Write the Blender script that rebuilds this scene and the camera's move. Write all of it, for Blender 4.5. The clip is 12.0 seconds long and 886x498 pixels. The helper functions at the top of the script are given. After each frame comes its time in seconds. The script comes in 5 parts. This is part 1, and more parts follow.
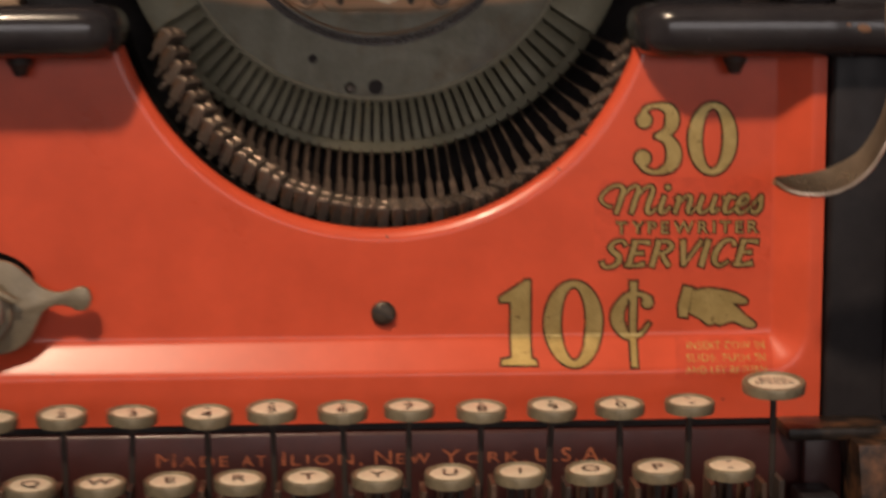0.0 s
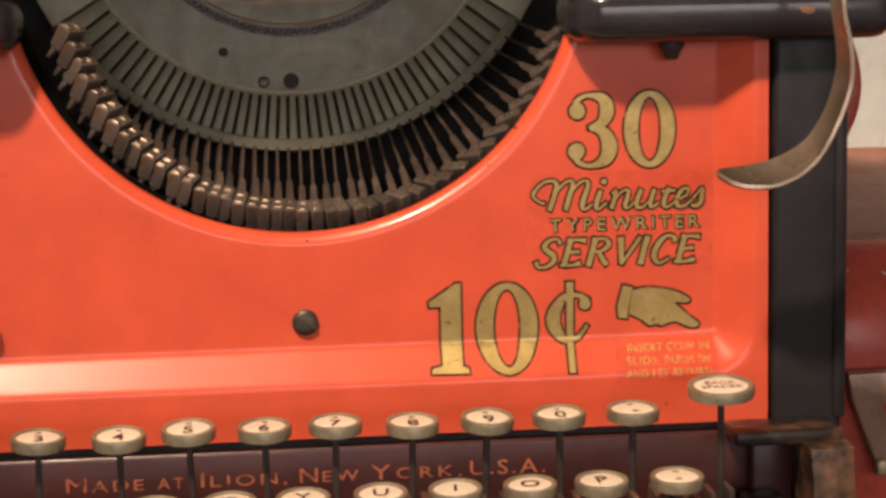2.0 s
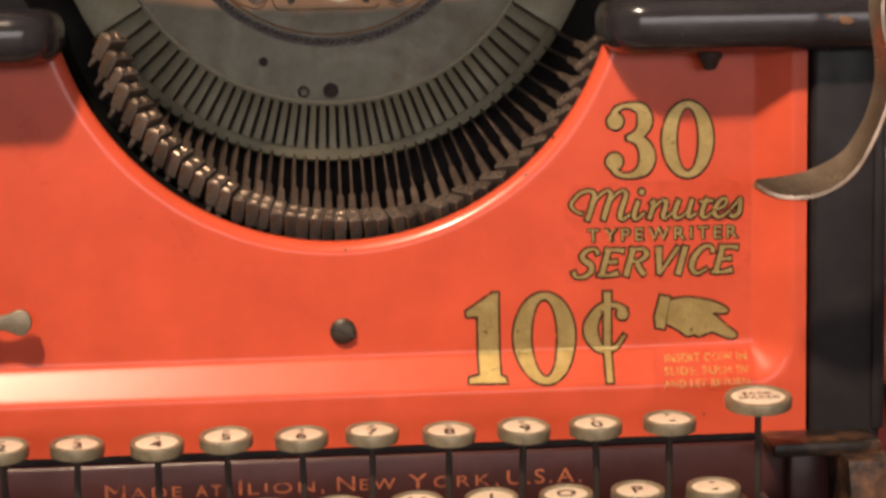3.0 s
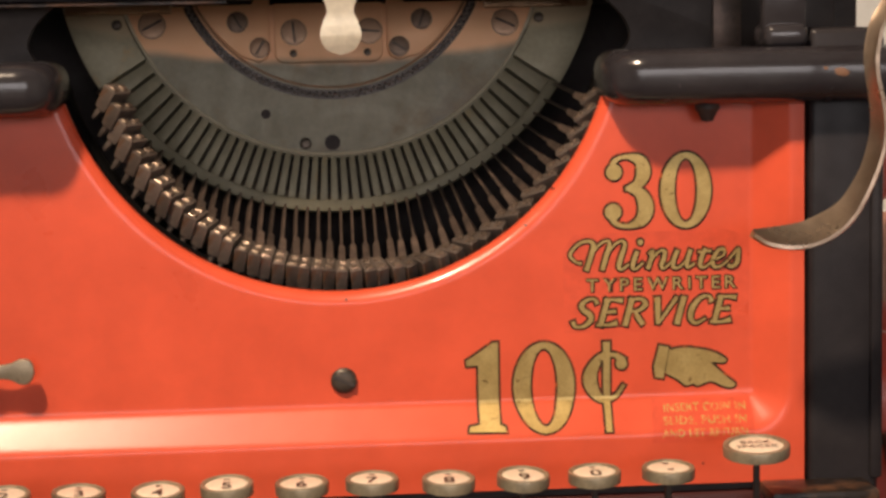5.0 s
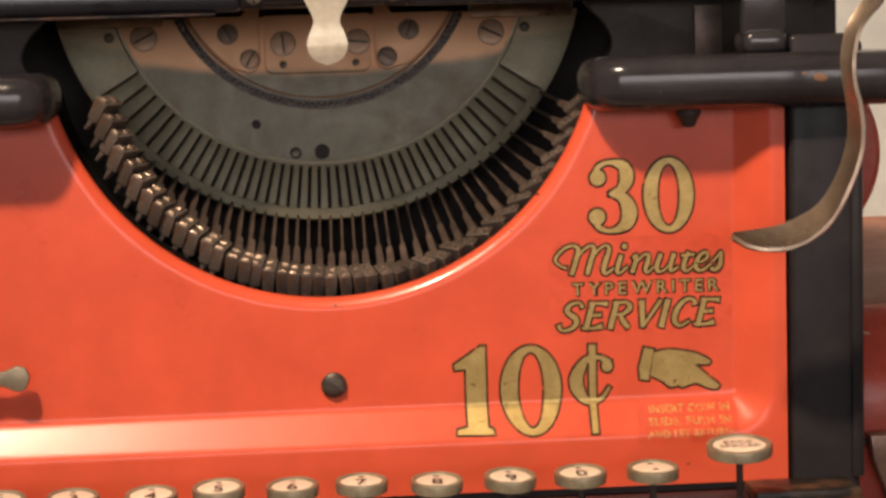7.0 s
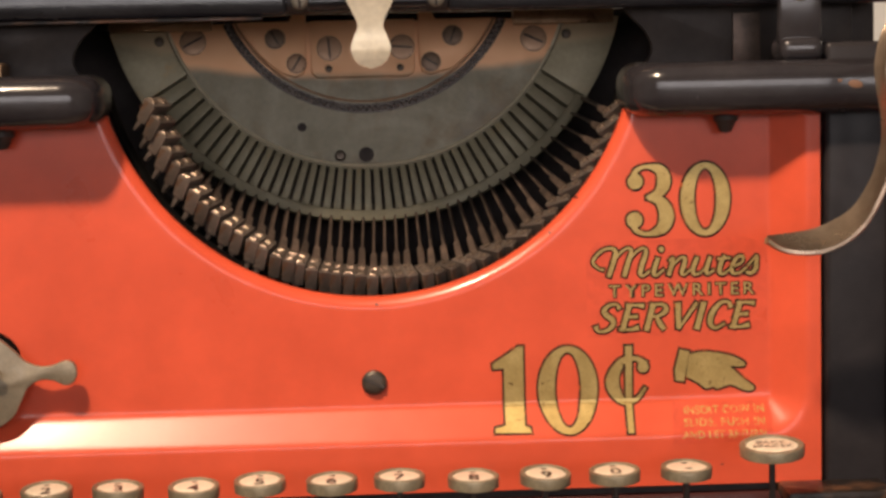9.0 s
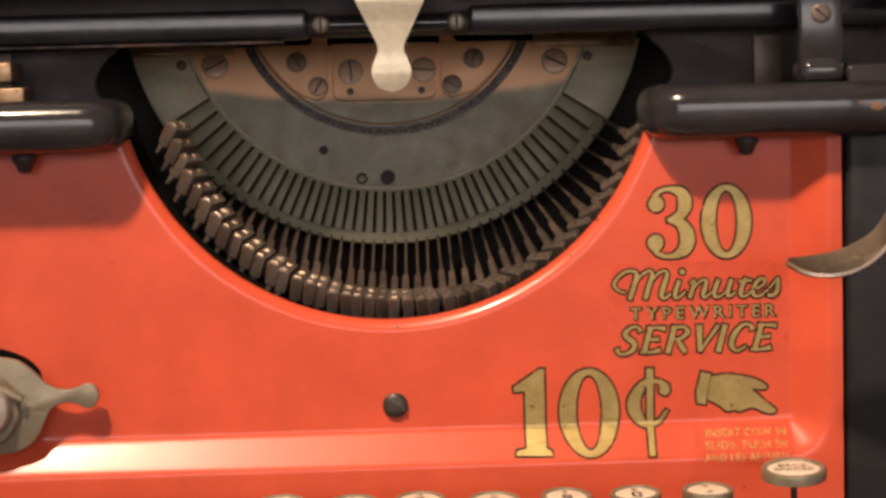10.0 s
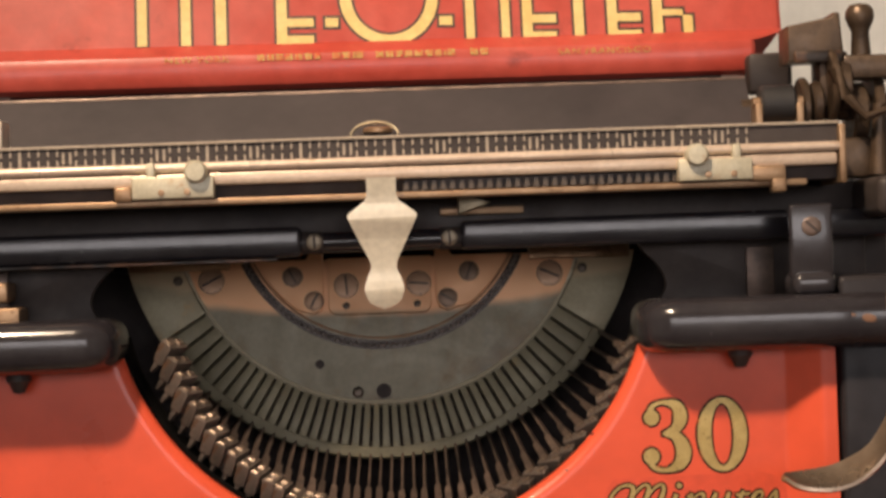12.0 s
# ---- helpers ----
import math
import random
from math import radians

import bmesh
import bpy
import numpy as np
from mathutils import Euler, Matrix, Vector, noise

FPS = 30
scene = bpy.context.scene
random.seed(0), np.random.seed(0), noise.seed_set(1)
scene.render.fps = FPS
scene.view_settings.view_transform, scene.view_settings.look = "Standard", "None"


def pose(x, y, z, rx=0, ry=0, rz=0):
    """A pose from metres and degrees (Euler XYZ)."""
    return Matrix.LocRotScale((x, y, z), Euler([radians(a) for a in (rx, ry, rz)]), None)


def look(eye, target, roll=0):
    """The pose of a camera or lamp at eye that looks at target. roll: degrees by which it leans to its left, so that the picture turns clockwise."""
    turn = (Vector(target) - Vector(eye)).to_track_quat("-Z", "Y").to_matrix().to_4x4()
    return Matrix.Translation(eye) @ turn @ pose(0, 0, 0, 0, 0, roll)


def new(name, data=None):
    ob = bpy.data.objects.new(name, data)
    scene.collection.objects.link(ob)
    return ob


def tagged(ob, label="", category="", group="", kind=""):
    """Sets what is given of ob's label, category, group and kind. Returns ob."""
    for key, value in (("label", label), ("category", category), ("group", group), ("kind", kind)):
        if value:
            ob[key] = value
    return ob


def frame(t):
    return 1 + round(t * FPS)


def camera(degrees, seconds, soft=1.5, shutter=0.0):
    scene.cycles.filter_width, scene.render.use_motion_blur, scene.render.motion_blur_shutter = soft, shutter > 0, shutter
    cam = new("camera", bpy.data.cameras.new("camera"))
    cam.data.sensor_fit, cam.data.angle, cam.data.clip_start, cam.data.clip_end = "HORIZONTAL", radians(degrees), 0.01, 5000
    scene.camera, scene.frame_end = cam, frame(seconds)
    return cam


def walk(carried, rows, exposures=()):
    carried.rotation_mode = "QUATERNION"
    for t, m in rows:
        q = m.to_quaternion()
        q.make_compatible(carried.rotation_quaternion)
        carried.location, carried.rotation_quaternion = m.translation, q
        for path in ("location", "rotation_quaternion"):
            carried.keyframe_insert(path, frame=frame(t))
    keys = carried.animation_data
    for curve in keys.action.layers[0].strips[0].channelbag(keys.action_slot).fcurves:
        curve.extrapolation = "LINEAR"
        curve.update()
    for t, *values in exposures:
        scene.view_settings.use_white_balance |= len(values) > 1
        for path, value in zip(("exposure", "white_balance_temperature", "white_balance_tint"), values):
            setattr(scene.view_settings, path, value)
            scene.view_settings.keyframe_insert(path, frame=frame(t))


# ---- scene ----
cam = camera(25.00, 12.0, soft=3.0, shutter=0.7)
PATH = [
    (0.0, look((-0.0155, -0.5575, 0.0966), (0.0136, -0.0631, 0.0274), -0.09)),
    (0.5, look((-0.0150, -0.5224, 0.0955), (0.0295, -0.0310, 0.0149), -0.88)),
    (1.0, look((-0.0129, -0.5223, 0.0957), (0.0373, -0.0314, 0.0149), -1.20)),
    (1.5, look((-0.0138, -0.5233, 0.0962), (0.0381, -0.0318, 0.0209), -1.02)),
    (2.0, look((-0.0149, -0.5237, 0.0977), (0.0344, -0.0317, 0.0236), -1.13)),
    (2.5, look((-0.0164, -0.5234, 0.0973), (0.0266, -0.0308, 0.0232), -0.91)),
    (3.0, look((-0.0127, -0.5253, 0.0975), (0.0251, -0.0319, 0.0263), -1.10)),
    (3.5, look((-0.0116, -0.5268, 0.0992), (0.0244, -0.0314, 0.0412), -1.17)),
    (5.5, look((-0.0109, -0.5316, 0.0953), (0.0259, -0.0362, 0.0385), -1.06)),
    (6.0, look((-0.0105, -0.5341, 0.0957), (0.0302, -0.0390, 0.0389), -0.93)),
    (6.5, look((-0.0083, -0.5364, 0.0953), (0.0302, -0.0409, 0.0400), -1.35)),
    (8.5, look((-0.0047, -0.5489, 0.0924), (0.0201, -0.0520, 0.0425), -1.34)),
    (9.0, look((-0.0029, -0.5503, 0.0920), (0.0181, -0.0532, 0.0425), -1.25)),
    (9.5, look((-0.0017, -0.5506, 0.0929), (0.0171, -0.0532, 0.0452), -1.44)),
    (10.0, look((-0.0011, -0.5506, 0.0928), (0.0132, -0.0528, 0.0484), -1.39)),
    (10.5, look((-0.0036, -0.5496, 0.0923), (0.0072, -0.0518, 0.0473), -1.31)),
    (11.0, look((0.0002, -0.5471, 0.0951), (0.0121, -0.0491, 0.0511), -1.63)),
    (11.5, look((0.0020, -0.5511, 0.0995), (0.0158, -0.0515, 0.0860), -2.02)),
    (12.0, look((0.0049, -0.5509, 0.1004), (0.0169, -0.0510, 0.1029), -2.00)),
]
walk(cam, PATH, [(0.0, -0.70), (0.2, -0.38), (0.4, -0.14), (0.6, -0.12), (1.2, 0.0), (12.0, 0.0)])

# ---- light: a warm spot in front of and left of the machine, a weaker one beside it, an added fill for the wall, a window behind the camera ----
world = bpy.data.worlds.new("room_air")
scene.world = world
world.use_nodes = True
world.node_tree.nodes["Background"].inputs[0].default_value = (1.0, 0.88, 0.80, 1)
world.node_tree.nodes["Background"].inputs[1].default_value = 0.46


def lamp(name, eye, target, size, watts, color):
    data = bpy.data.lights.new(name, "AREA")
    data.shape, data.size, data.energy, data.color = "DISK", size, watts, color
    ob = new(name, data)
    ob.matrix_basis = look(eye, target)
    return ob


def spot(name, eye, target, radius, beam, watts, color):
    data = bpy.data.lights.new(name, "SPOT")
    data.shadow_soft_size, data.spot_size, data.spot_blend, data.energy, data.color = radius, radians(beam), 1.0, watts, color
    ob = new(name, data)
    ob.matrix_basis = look(eye, target)
    return ob


spot("ceiling_spot", (-0.27, -0.60, 0.84), (0.055, 0, 0.055), 0.036, 34.0, 60.0, (1.0, 0.76, 0.54))
spot("ceiling_spot", (-0.48, -0.57, 0.88), (0.03, 0, 0.06), 0.036, 44.0, 6.5, (1.0, 0.76, 0.54))
# Fill light added to brighten the wall; no such lamp is known.
spot("wall_washer", (0.60, -0.30, 1.80), (0.42, 0.44, 0.20), 0.06, 28.0, 150.0, (1.0, 0.84, 0.68))
window_light = lamp("window_light", (0.1, -2.45, 0.40), (0.1, 0, 0.36), 2.2, 13.2, (1.0, 0.92, 0.92))
window_light.data.shape, window_light.data.size_y = "RECTANGLE", 0.5


# ---- materials ----
def mat(name, c1, c2, rough=0.4, metal=0.0, scale=60.0, bump=0.05, bscale=700.0, coat=0.0, rvar=0.12, spots=None, lo=0.35, hi=0.65, vary=0.0, spec=0.5):
    m = bpy.data.materials.new(name)
    m.use_nodes = True
    nt = m.node_tree
    b = nt.nodes["Principled BSDF"]
    tc = nt.nodes.new("ShaderNodeTexCoord")

    def noise_tex(sc, det=6.0, ro=0.6):
        n = nt.nodes.new("ShaderNodeTexNoise")
        n.inputs["Scale"].default_value, n.inputs["Detail"].default_value, n.inputs["Roughness"].default_value = sc, det, ro
        nt.links.new(tc.outputs["Object"], n.inputs["Vector"])
        return n.outputs["Fac"]

    def ramp(fac, p0, p1, col0, col1):
        r = nt.nodes.new("ShaderNodeValToRGB")
        r.color_ramp.elements[0].position, r.color_ramp.elements[1].position = p0, p1
        r.color_ramp.elements[0].color, r.color_ramp.elements[1].color = col0, col1
        nt.links.new(fac, r.inputs["Fac"])
        return r.outputs["Color"]

    def mix(fac, a, c):
        n = nt.nodes.new("ShaderNodeMix")
        n.data_type = "RGBA"
        nt.links.new(fac, n.inputs["Factor"])
        for sock, v in ((n.inputs["A"], a), (n.inputs["B"], c)):
            if isinstance(v, tuple):
                sock.default_value = v
            else:
                nt.links.new(v, sock)
        return n.outputs["Result"]

    col = ramp(noise_tex(scale), lo, hi, (*c1, 1), (*c2, 1))
    info = nt.nodes.new("ShaderNodeObjectInfo")
    shade = ramp(info.outputs["Random"], 0.0, 1.0, (1 - vary,) * 3 + (1,), (1 + vary,) * 3 + (1,))
    fine = ramp(noise_tex(scale * 9, 4), 0.3, 0.7, (0.88, 0.88, 0.88, 1), (1.08, 1.08, 1.08, 1))
    mul = nt.nodes.new("ShaderNodeMix")
    mul.data_type, mul.blend_type = "RGBA", "MULTIPLY"
    mul.inputs["Factor"].default_value = 1.0
    nt.links.new(col, mul.inputs["A"])
    nt.links.new(fine, mul.inputs["B"])
    col = mul.outputs["Result"]
    if vary:
        each = nt.nodes.new("ShaderNodeMix")
        each.data_type, each.blend_type = "RGBA", "MULTIPLY"
        each.inputs["Factor"].default_value = 1.0
        nt.links.new(col, each.inputs["A"])
        nt.links.new(shade, each.inputs["B"])
        col = each.outputs["Result"]
    if spots:
        for color, ssc, p0, p1 in spots:
            col = mix(ramp(noise_tex(ssc, 8, 0.7), p0, p1, (0, 0, 0, 1), (1, 1, 1, 1)), col, (*color, 1))
    nt.links.new(col, b.inputs["Base Color"])
    nt.links.new(ramp(noise_tex(scale * 2.3), 0.25, 0.75, (max(rough - rvar, 0.03),) * 3 + (1,), (min(rough + rvar, 1),) * 3 + (1,)), b.inputs["Roughness"])
    b.inputs["Metallic"].default_value = metal
    b.inputs["Specular IOR Level"].default_value = spec
    b.inputs["Coat Weight"].default_value = coat
    b.inputs["Coat Roughness"].default_value = 0.12
    bp = nt.nodes.new("ShaderNodeBump")
    bp.inputs["Strength"].default_value, bp.inputs["Distance"].default_value = bump, 0.0005
    nt.links.new(noise_tex(bscale, 5), bp.inputs["Height"])
    nt.links.new(bp.outputs["Normal"], b.inputs["Normal"])
    return m


RED = mat("red_enamel", (0.692, 0.093, 0.042), (0.724, 0.104, 0.047), 0.30, 0, 6, 0.05, 420, 0.24, 0.05,
          [((0.05, 0.02, 0.015), 190, 0.785, 0.80)], spec=0.40)
BOXRED = mat("faded_red_paint", (0.44, 0.056, 0.038), (0.54, 0.090, 0.064), 0.36, 0, 22, 0.10, 300, 0.1, 0.12,
             [((0.22, 0.03, 0.02), 40, 0.62, 0.74)])
CASERED = mat("worn_red_leather_paint", (0.42, 0.055, 0.032), (0.66, 0.078, 0.040), 0.36, 0, 30, 0.25, 350, 0.0, 0.15,
              [((0.44, 0.17, 0.11), 13, 0.58, 0.72), ((0.10, 0.035, 0.02), 60, 0.62, 0.72)])
BLACK = mat("black_japan_enamel", (0.020, 0.018, 0.022), (0.031, 0.028, 0.032), 0.22, 0, 40, 0.05, 500, 0.5, 0.08,
            [((0.16, 0.075, 0.04), 60, 0.735, 0.76)], spec=0.4)
FRAMEBLACK = mat("satin_black_frame_enamel", (0.020, 0.018, 0.021), (0.030, 0.027, 0.030), 0.36, 0, 40, 0.06, 500, 0.0, 0.1, [((0.16, 0.075, 0.04), 60, 0.735, 0.76)], spec=0.18)
DULLBLACK = mat("dull_black_enamel", (0.036, 0.029, 0.028), (0.060, 0.048, 0.044), 0.5, 0, 45, 0.10, 500, 0.0, 0.12, spec=0.25)
WORN = mat("worn_black_enamel_over_brown_metal", (0.022, 0.016, 0.013), (0.21, 0.098, 0.050), 0.42, 0.2, 75, 0.40, 260, 0.0, 0.15, [((0.30, 0.13, 0.055), 130, 0.62, 0.70)], 0.45, 0.64)
# Dark fill: shade painted into gaps, slots and the inside; also the scale strip.
DARKFILL = mat("dark_shade_and_strip_fill", (0.036, 0.029, 0.029), (0.052, 0.042, 0.041), 0.8, 0, 60, 0.1, 400)
NICKEL = mat("tarnished_nickel", (0.26, 0.222, 0.155), (0.37, 0.322, 0.230), 0.46, 0.6, 120, 0.12, 900, 0, 0.12, [((0.20, 0.15, 0.08), 150, 0.62, 0.72)], vary=0.1)
BRIGHT = mat("satin_nickel", (0.68, 0.62, 0.50), (0.76, 0.70, 0.58), 0.40, 0.30, 60, 0.05, 900, 0, 0.08)
SEGMENT = mat("grey_green_plated_steel", (0.210, 0.196, 0.140), (0.290, 0.272, 0.204), 0.5, 0.15, 70, 0.08, 700, 0, 0.12,
              [((0.19, 0.125, 0.062), 42, 0.50, 0.70), ((0.165, 0.155, 0.135), 26, 0.50, 0.68)])


PLAINSEG = mat("green_grey_plated_steel", (0.30, 0.275, 0.185), (0.36, 0.325, 0.22), 0.5, 0.15, 70, 0.08, 700, 0, 0.12,
               [((0.42, 0.24, 0.08), 90, 0.58, 0.72)])
TOOTHSTEEL = mat("olive_plated_tooth_steel", (0.185, 0.166, 0.104), (0.240, 0.218, 0.142), 0.5, 0.15, 70, 0.08, 700, 0, 0.12, [((0.30, 0.19, 0.06), 80, 0.62, 0.74)], vary=0.10)
BEADSTEEL = mat("worn_bright_edge_steel", (0.50, 0.46, 0.33), (0.60, 0.55, 0.41), 0.45, 0.2, 160, 0.1, 800)
RINGSTEEL = mat("grey_ring_steel", (0.060, 0.052, 0.050), (0.115, 0.100, 0.092), 0.32, 0.5, 200, 0.15, 900)
SPRINGSTEEL = mat("grey_spring_steel", (0.19, 0.17, 0.16), (0.29, 0.26, 0.24), 0.34, 0.4, 200, 0.1, 900)
LEVERSTEEL = mat("brown_grey_lever_nickel", (0.24, 0.20, 0.145), (0.34, 0.285, 0.21), 0.44, 0.5, 120, 0.12, 900, 0, 0.12, [((0.16, 0.11, 0.06), 150, 0.60, 0.72)])
KNOBSTEEL = mat("dull_grey_knob", (0.36, 0.32, 0.28), (0.45, 0.40, 0.35), 0.42, 0.3, 80, 0.08, 900)


def paint_warm_light(m, height, color):
    """Warm light painted into the colour of a surface above a height of its own, with an uneven edge."""
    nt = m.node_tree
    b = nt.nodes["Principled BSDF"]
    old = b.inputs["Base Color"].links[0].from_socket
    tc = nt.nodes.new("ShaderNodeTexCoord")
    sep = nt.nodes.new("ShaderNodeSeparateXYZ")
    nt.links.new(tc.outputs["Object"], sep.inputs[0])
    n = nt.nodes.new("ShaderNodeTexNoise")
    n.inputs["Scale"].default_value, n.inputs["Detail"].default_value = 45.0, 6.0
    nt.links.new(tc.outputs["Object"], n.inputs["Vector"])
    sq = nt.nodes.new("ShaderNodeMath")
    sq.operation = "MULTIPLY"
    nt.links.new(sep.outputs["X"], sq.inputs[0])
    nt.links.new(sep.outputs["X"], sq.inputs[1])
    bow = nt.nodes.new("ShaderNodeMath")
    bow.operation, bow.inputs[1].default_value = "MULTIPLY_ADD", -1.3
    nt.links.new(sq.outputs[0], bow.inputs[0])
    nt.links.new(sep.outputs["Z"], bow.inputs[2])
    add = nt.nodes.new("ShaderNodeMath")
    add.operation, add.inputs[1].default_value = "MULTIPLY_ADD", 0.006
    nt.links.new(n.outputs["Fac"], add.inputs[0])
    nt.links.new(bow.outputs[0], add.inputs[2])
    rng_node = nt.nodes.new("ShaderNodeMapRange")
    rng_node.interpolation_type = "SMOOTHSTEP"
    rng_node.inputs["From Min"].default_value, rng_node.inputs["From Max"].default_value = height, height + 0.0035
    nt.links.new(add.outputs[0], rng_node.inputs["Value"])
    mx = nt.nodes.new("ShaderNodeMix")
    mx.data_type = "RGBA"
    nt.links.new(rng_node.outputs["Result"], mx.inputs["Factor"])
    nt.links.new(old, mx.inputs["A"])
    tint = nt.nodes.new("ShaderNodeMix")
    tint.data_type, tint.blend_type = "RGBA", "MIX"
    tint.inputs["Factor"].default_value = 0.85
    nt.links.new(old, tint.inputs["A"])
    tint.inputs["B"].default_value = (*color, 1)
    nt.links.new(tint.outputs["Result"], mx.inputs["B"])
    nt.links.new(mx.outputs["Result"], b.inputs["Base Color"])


# Near black, painted where the lever opening and type gap lie in shade.
VOID = mat("void_black_shade", (0.002, 0.002, 0.002), (0.004, 0.003, 0.003), 0.9, 0, 60, 0.1, 400, spec=0.1)
# Warm light painted on the segment's upper part, duller on the end blocks.
paint_warm_light(SEGMENT, 0.0252, (0.88, 0.49, 0.26))
paint_warm_light(PLAINSEG, 0.0290, (0.56, 0.45, 0.29))
TYPESTEEL = mat("brown_aged_type_steel", (0.092, 0.074, 0.064), (0.150, 0.120, 0.103), 0.40, 0.25, 260, 0.3, 900, 0, 0.14, [((0.12, 0.055, 0.025), 300, 0.55, 0.68)], vary=0.3)
TYPEFACE = mat("worn_shiny_type_metal", (0.19, 0.143, 0.113), (0.32, 0.245, 0.195), 0.26, 0.7, 500, 0.3, 1200, 0, 0.12, vary=0.25)
COPPERY = mat("bare_coppery_metal", (0.20, 0.105, 0.062), (0.32, 0.175, 0.105), 0.40, 0.4, 200, 0.2, 700)
BARSTEEL = mat("rusty_typebar_steel", (0.098, 0.074, 0.064), (0.185, 0.132, 0.108), 0.45, 0.5, 200, 0.2, 900, vary=0.3)
SCREW = mat("dark_screw_steel", (0.055, 0.045, 0.038), (0.12, 0.095, 0.075), 0.42, 0.6, 300, 0.15, 900)
DULLSCREW = mat("brown_grey_screw_steel", (0.17, 0.115, 0.08), (0.25, 0.17, 0.12), 0.42, 0.4, 300, 0.15, 900)
# This screw brown follows the warm light painted on the plates.
PLATESCREW = mat("warm_brown_screw_steel", (0.34, 0.21, 0.13), (0.44, 0.28, 0.18), 0.42, 0.35, 300, 0.15, 900)
GOLD = mat("gold_leaf_decal", (0.46, 0.325, 0.115), (0.58, 0.420, 0.165), 0.36, 0.65, 160, 0.08, 900, 0, 0.1, [((0.17, 0.10, 0.03), 420, 0.60, 0.68)])
OUTLINE = mat("dark_decal_outline", (0.045, 0.022, 0.012), (0.09, 0.040, 0.018), 0.45, 0, 300, 0.05, 900, 0, 0.1, [((0.45, 0.10, 0.03), 500, 0.57, 0.61)], spec=0.2)
FADEDGOLD = mat("faded_gold_print", (0.45, 0.26, 0.06), (0.62, 0.42, 0.13), 0.45, 0.1, 300, 0.05, 900, 0, 0.1, [((0.66, 0.075, 0.025), 1100, 0.46, 0.60)])
ORANGEPRINT = mat("worn_orange_print", (0.54, 0.17, 0.08), (0.38, 0.11, 0.055), 0.5, 0, 200, 0.05, 900, 0, 0.1, [((0.06, 0.014, 0.012), 260, 0.56, 0.66)])
MAROON = mat("maroon_black_enamel", (0.048, 0.013, 0.013), (0.072, 0.020, 0.018), 0.38, 0, 30, 0.08, 420, 0.1, 0.1)
CREAM = mat("cream_key_paper", (0.78, 0.68, 0.53), (0.84, 0.75, 0.61), 0.35, 0, 120, 0.03, 900, 0.3, 0.08, [((0.52, 0.40, 0.26), 90, 0.60, 0.75)], vary=0.06)
INK = mat("black_print", (0.035, 0.026, 0.020), (0.085, 0.062, 0.046), 0.5, 0, 200, 0.02, 900)
BRASS = mat("dull_brass", (0.33, 0.21, 0.125), (0.43, 0.29, 0.18), 0.40, 0.7, 120, 0.12, 800, 0, 0.12, [((0.12, 0.07, 0.035), 140, 0.58, 0.70)])
IVORY = mat("cream_lacquered_rail", (0.55, 0.43, 0.34), (0.64, 0.52, 0.42), 0.34, 0.25, 80, 0.06, 700, 0, 0.1, [((0.30, 0.20, 0.12), 90, 0.64, 0.74)])
WHITEPRINT = mat("white_scale_print", (0.30, 0.25, 0.20), (0.39, 0.33, 0.265), 0.5, 0, 200, 0.03, 900)
GREYPLATE = mat("dark_grey_paper_table", (0.031, 0.024, 0.026), (0.046, 0.036, 0.038), 0.55, 0, 26, 0.10, 420, 0, 0.1)
RUBBER = mat("black_rubber_roller", (0.015, 0.014, 0.015), (0.028, 0.025, 0.026), 0.6, 0, 60, 0.1, 600)
LETTERGOLD = mat("pale_gold_sign_paint", (0.72, 0.50, 0.17), (0.80, 0.60, 0.25), 0.45, 0, 60, 0.05, 700)
LETTEREDGE = mat("dark_sign_outline", (0.055, 0.030, 0.020), (0.085, 0.045, 0.03), 0.5, 0, 120, 0.05, 700)
PLASTER = mat("cream_plaster_wall", (0.80, 0.775, 0.70), (0.84, 0.815, 0.745), 0.85, 0, 6, 0.15, 120)
CEIL = mat("white_ceiling_paint", (0.74, 0.72, 0.68), (0.80, 0.78, 0.74), 0.9, 0, 5, 0.1, 100)
WOOD = mat("dark_oak_table_top", (0.10, 0.045, 0.022), (0.19, 0.09, 0.042), 0.45, 0, 18, 0.2, 160, 0.1)
FLOORMAT = mat("brown_floor_boards", (0.11, 0.065, 0.04), (0.17, 0.10, 0.06), 0.55, 0, 8, 0.2, 90)


# ---- mesh helpers: all sizes in millimetres ----
MM = 0.001


def part(name, bm, material, parent, label="", m=None, angle=35, mesh=None):
    """One mesh under a thing or a part; places are in the world unless m is given."""
    if mesh is None:
        bmesh.ops.scale(bm, vec=(MM, MM, MM), verts=bm.verts)
        mesh = bpy.data.meshes.new(name)
        bm.to_mesh(mesh)
        bm.free()
        if angle > 0:
            mesh.shade_smooth()
            mesh.set_sharp_from_angle(angle=radians(angle))
        mesh.materials.append(material)
    ob = new(name, mesh)
    if m is not None:
        ob.matrix_basis = m
    if parent is not None:
        ob.parent = parent
        if parent.type == "EMPTY" and not parent.get("local"):
            ob.matrix_parent_inverse = Matrix.Translation(-parent.location)
    if label:
        ob["label"] = label
    return ob


def at(x, y, z, rx=0, ry=0, rz=0):
    return pose(x * MM, y * MM, z * MM, rx, ry, rz)


def thing(name, x, y, z, label, category, kind=""):
    ob = new(name)
    ob.empty_display_size = 0.02
    ob.location = (x * MM, y * MM, z * MM)
    return tagged(ob, label, category, "", kind)


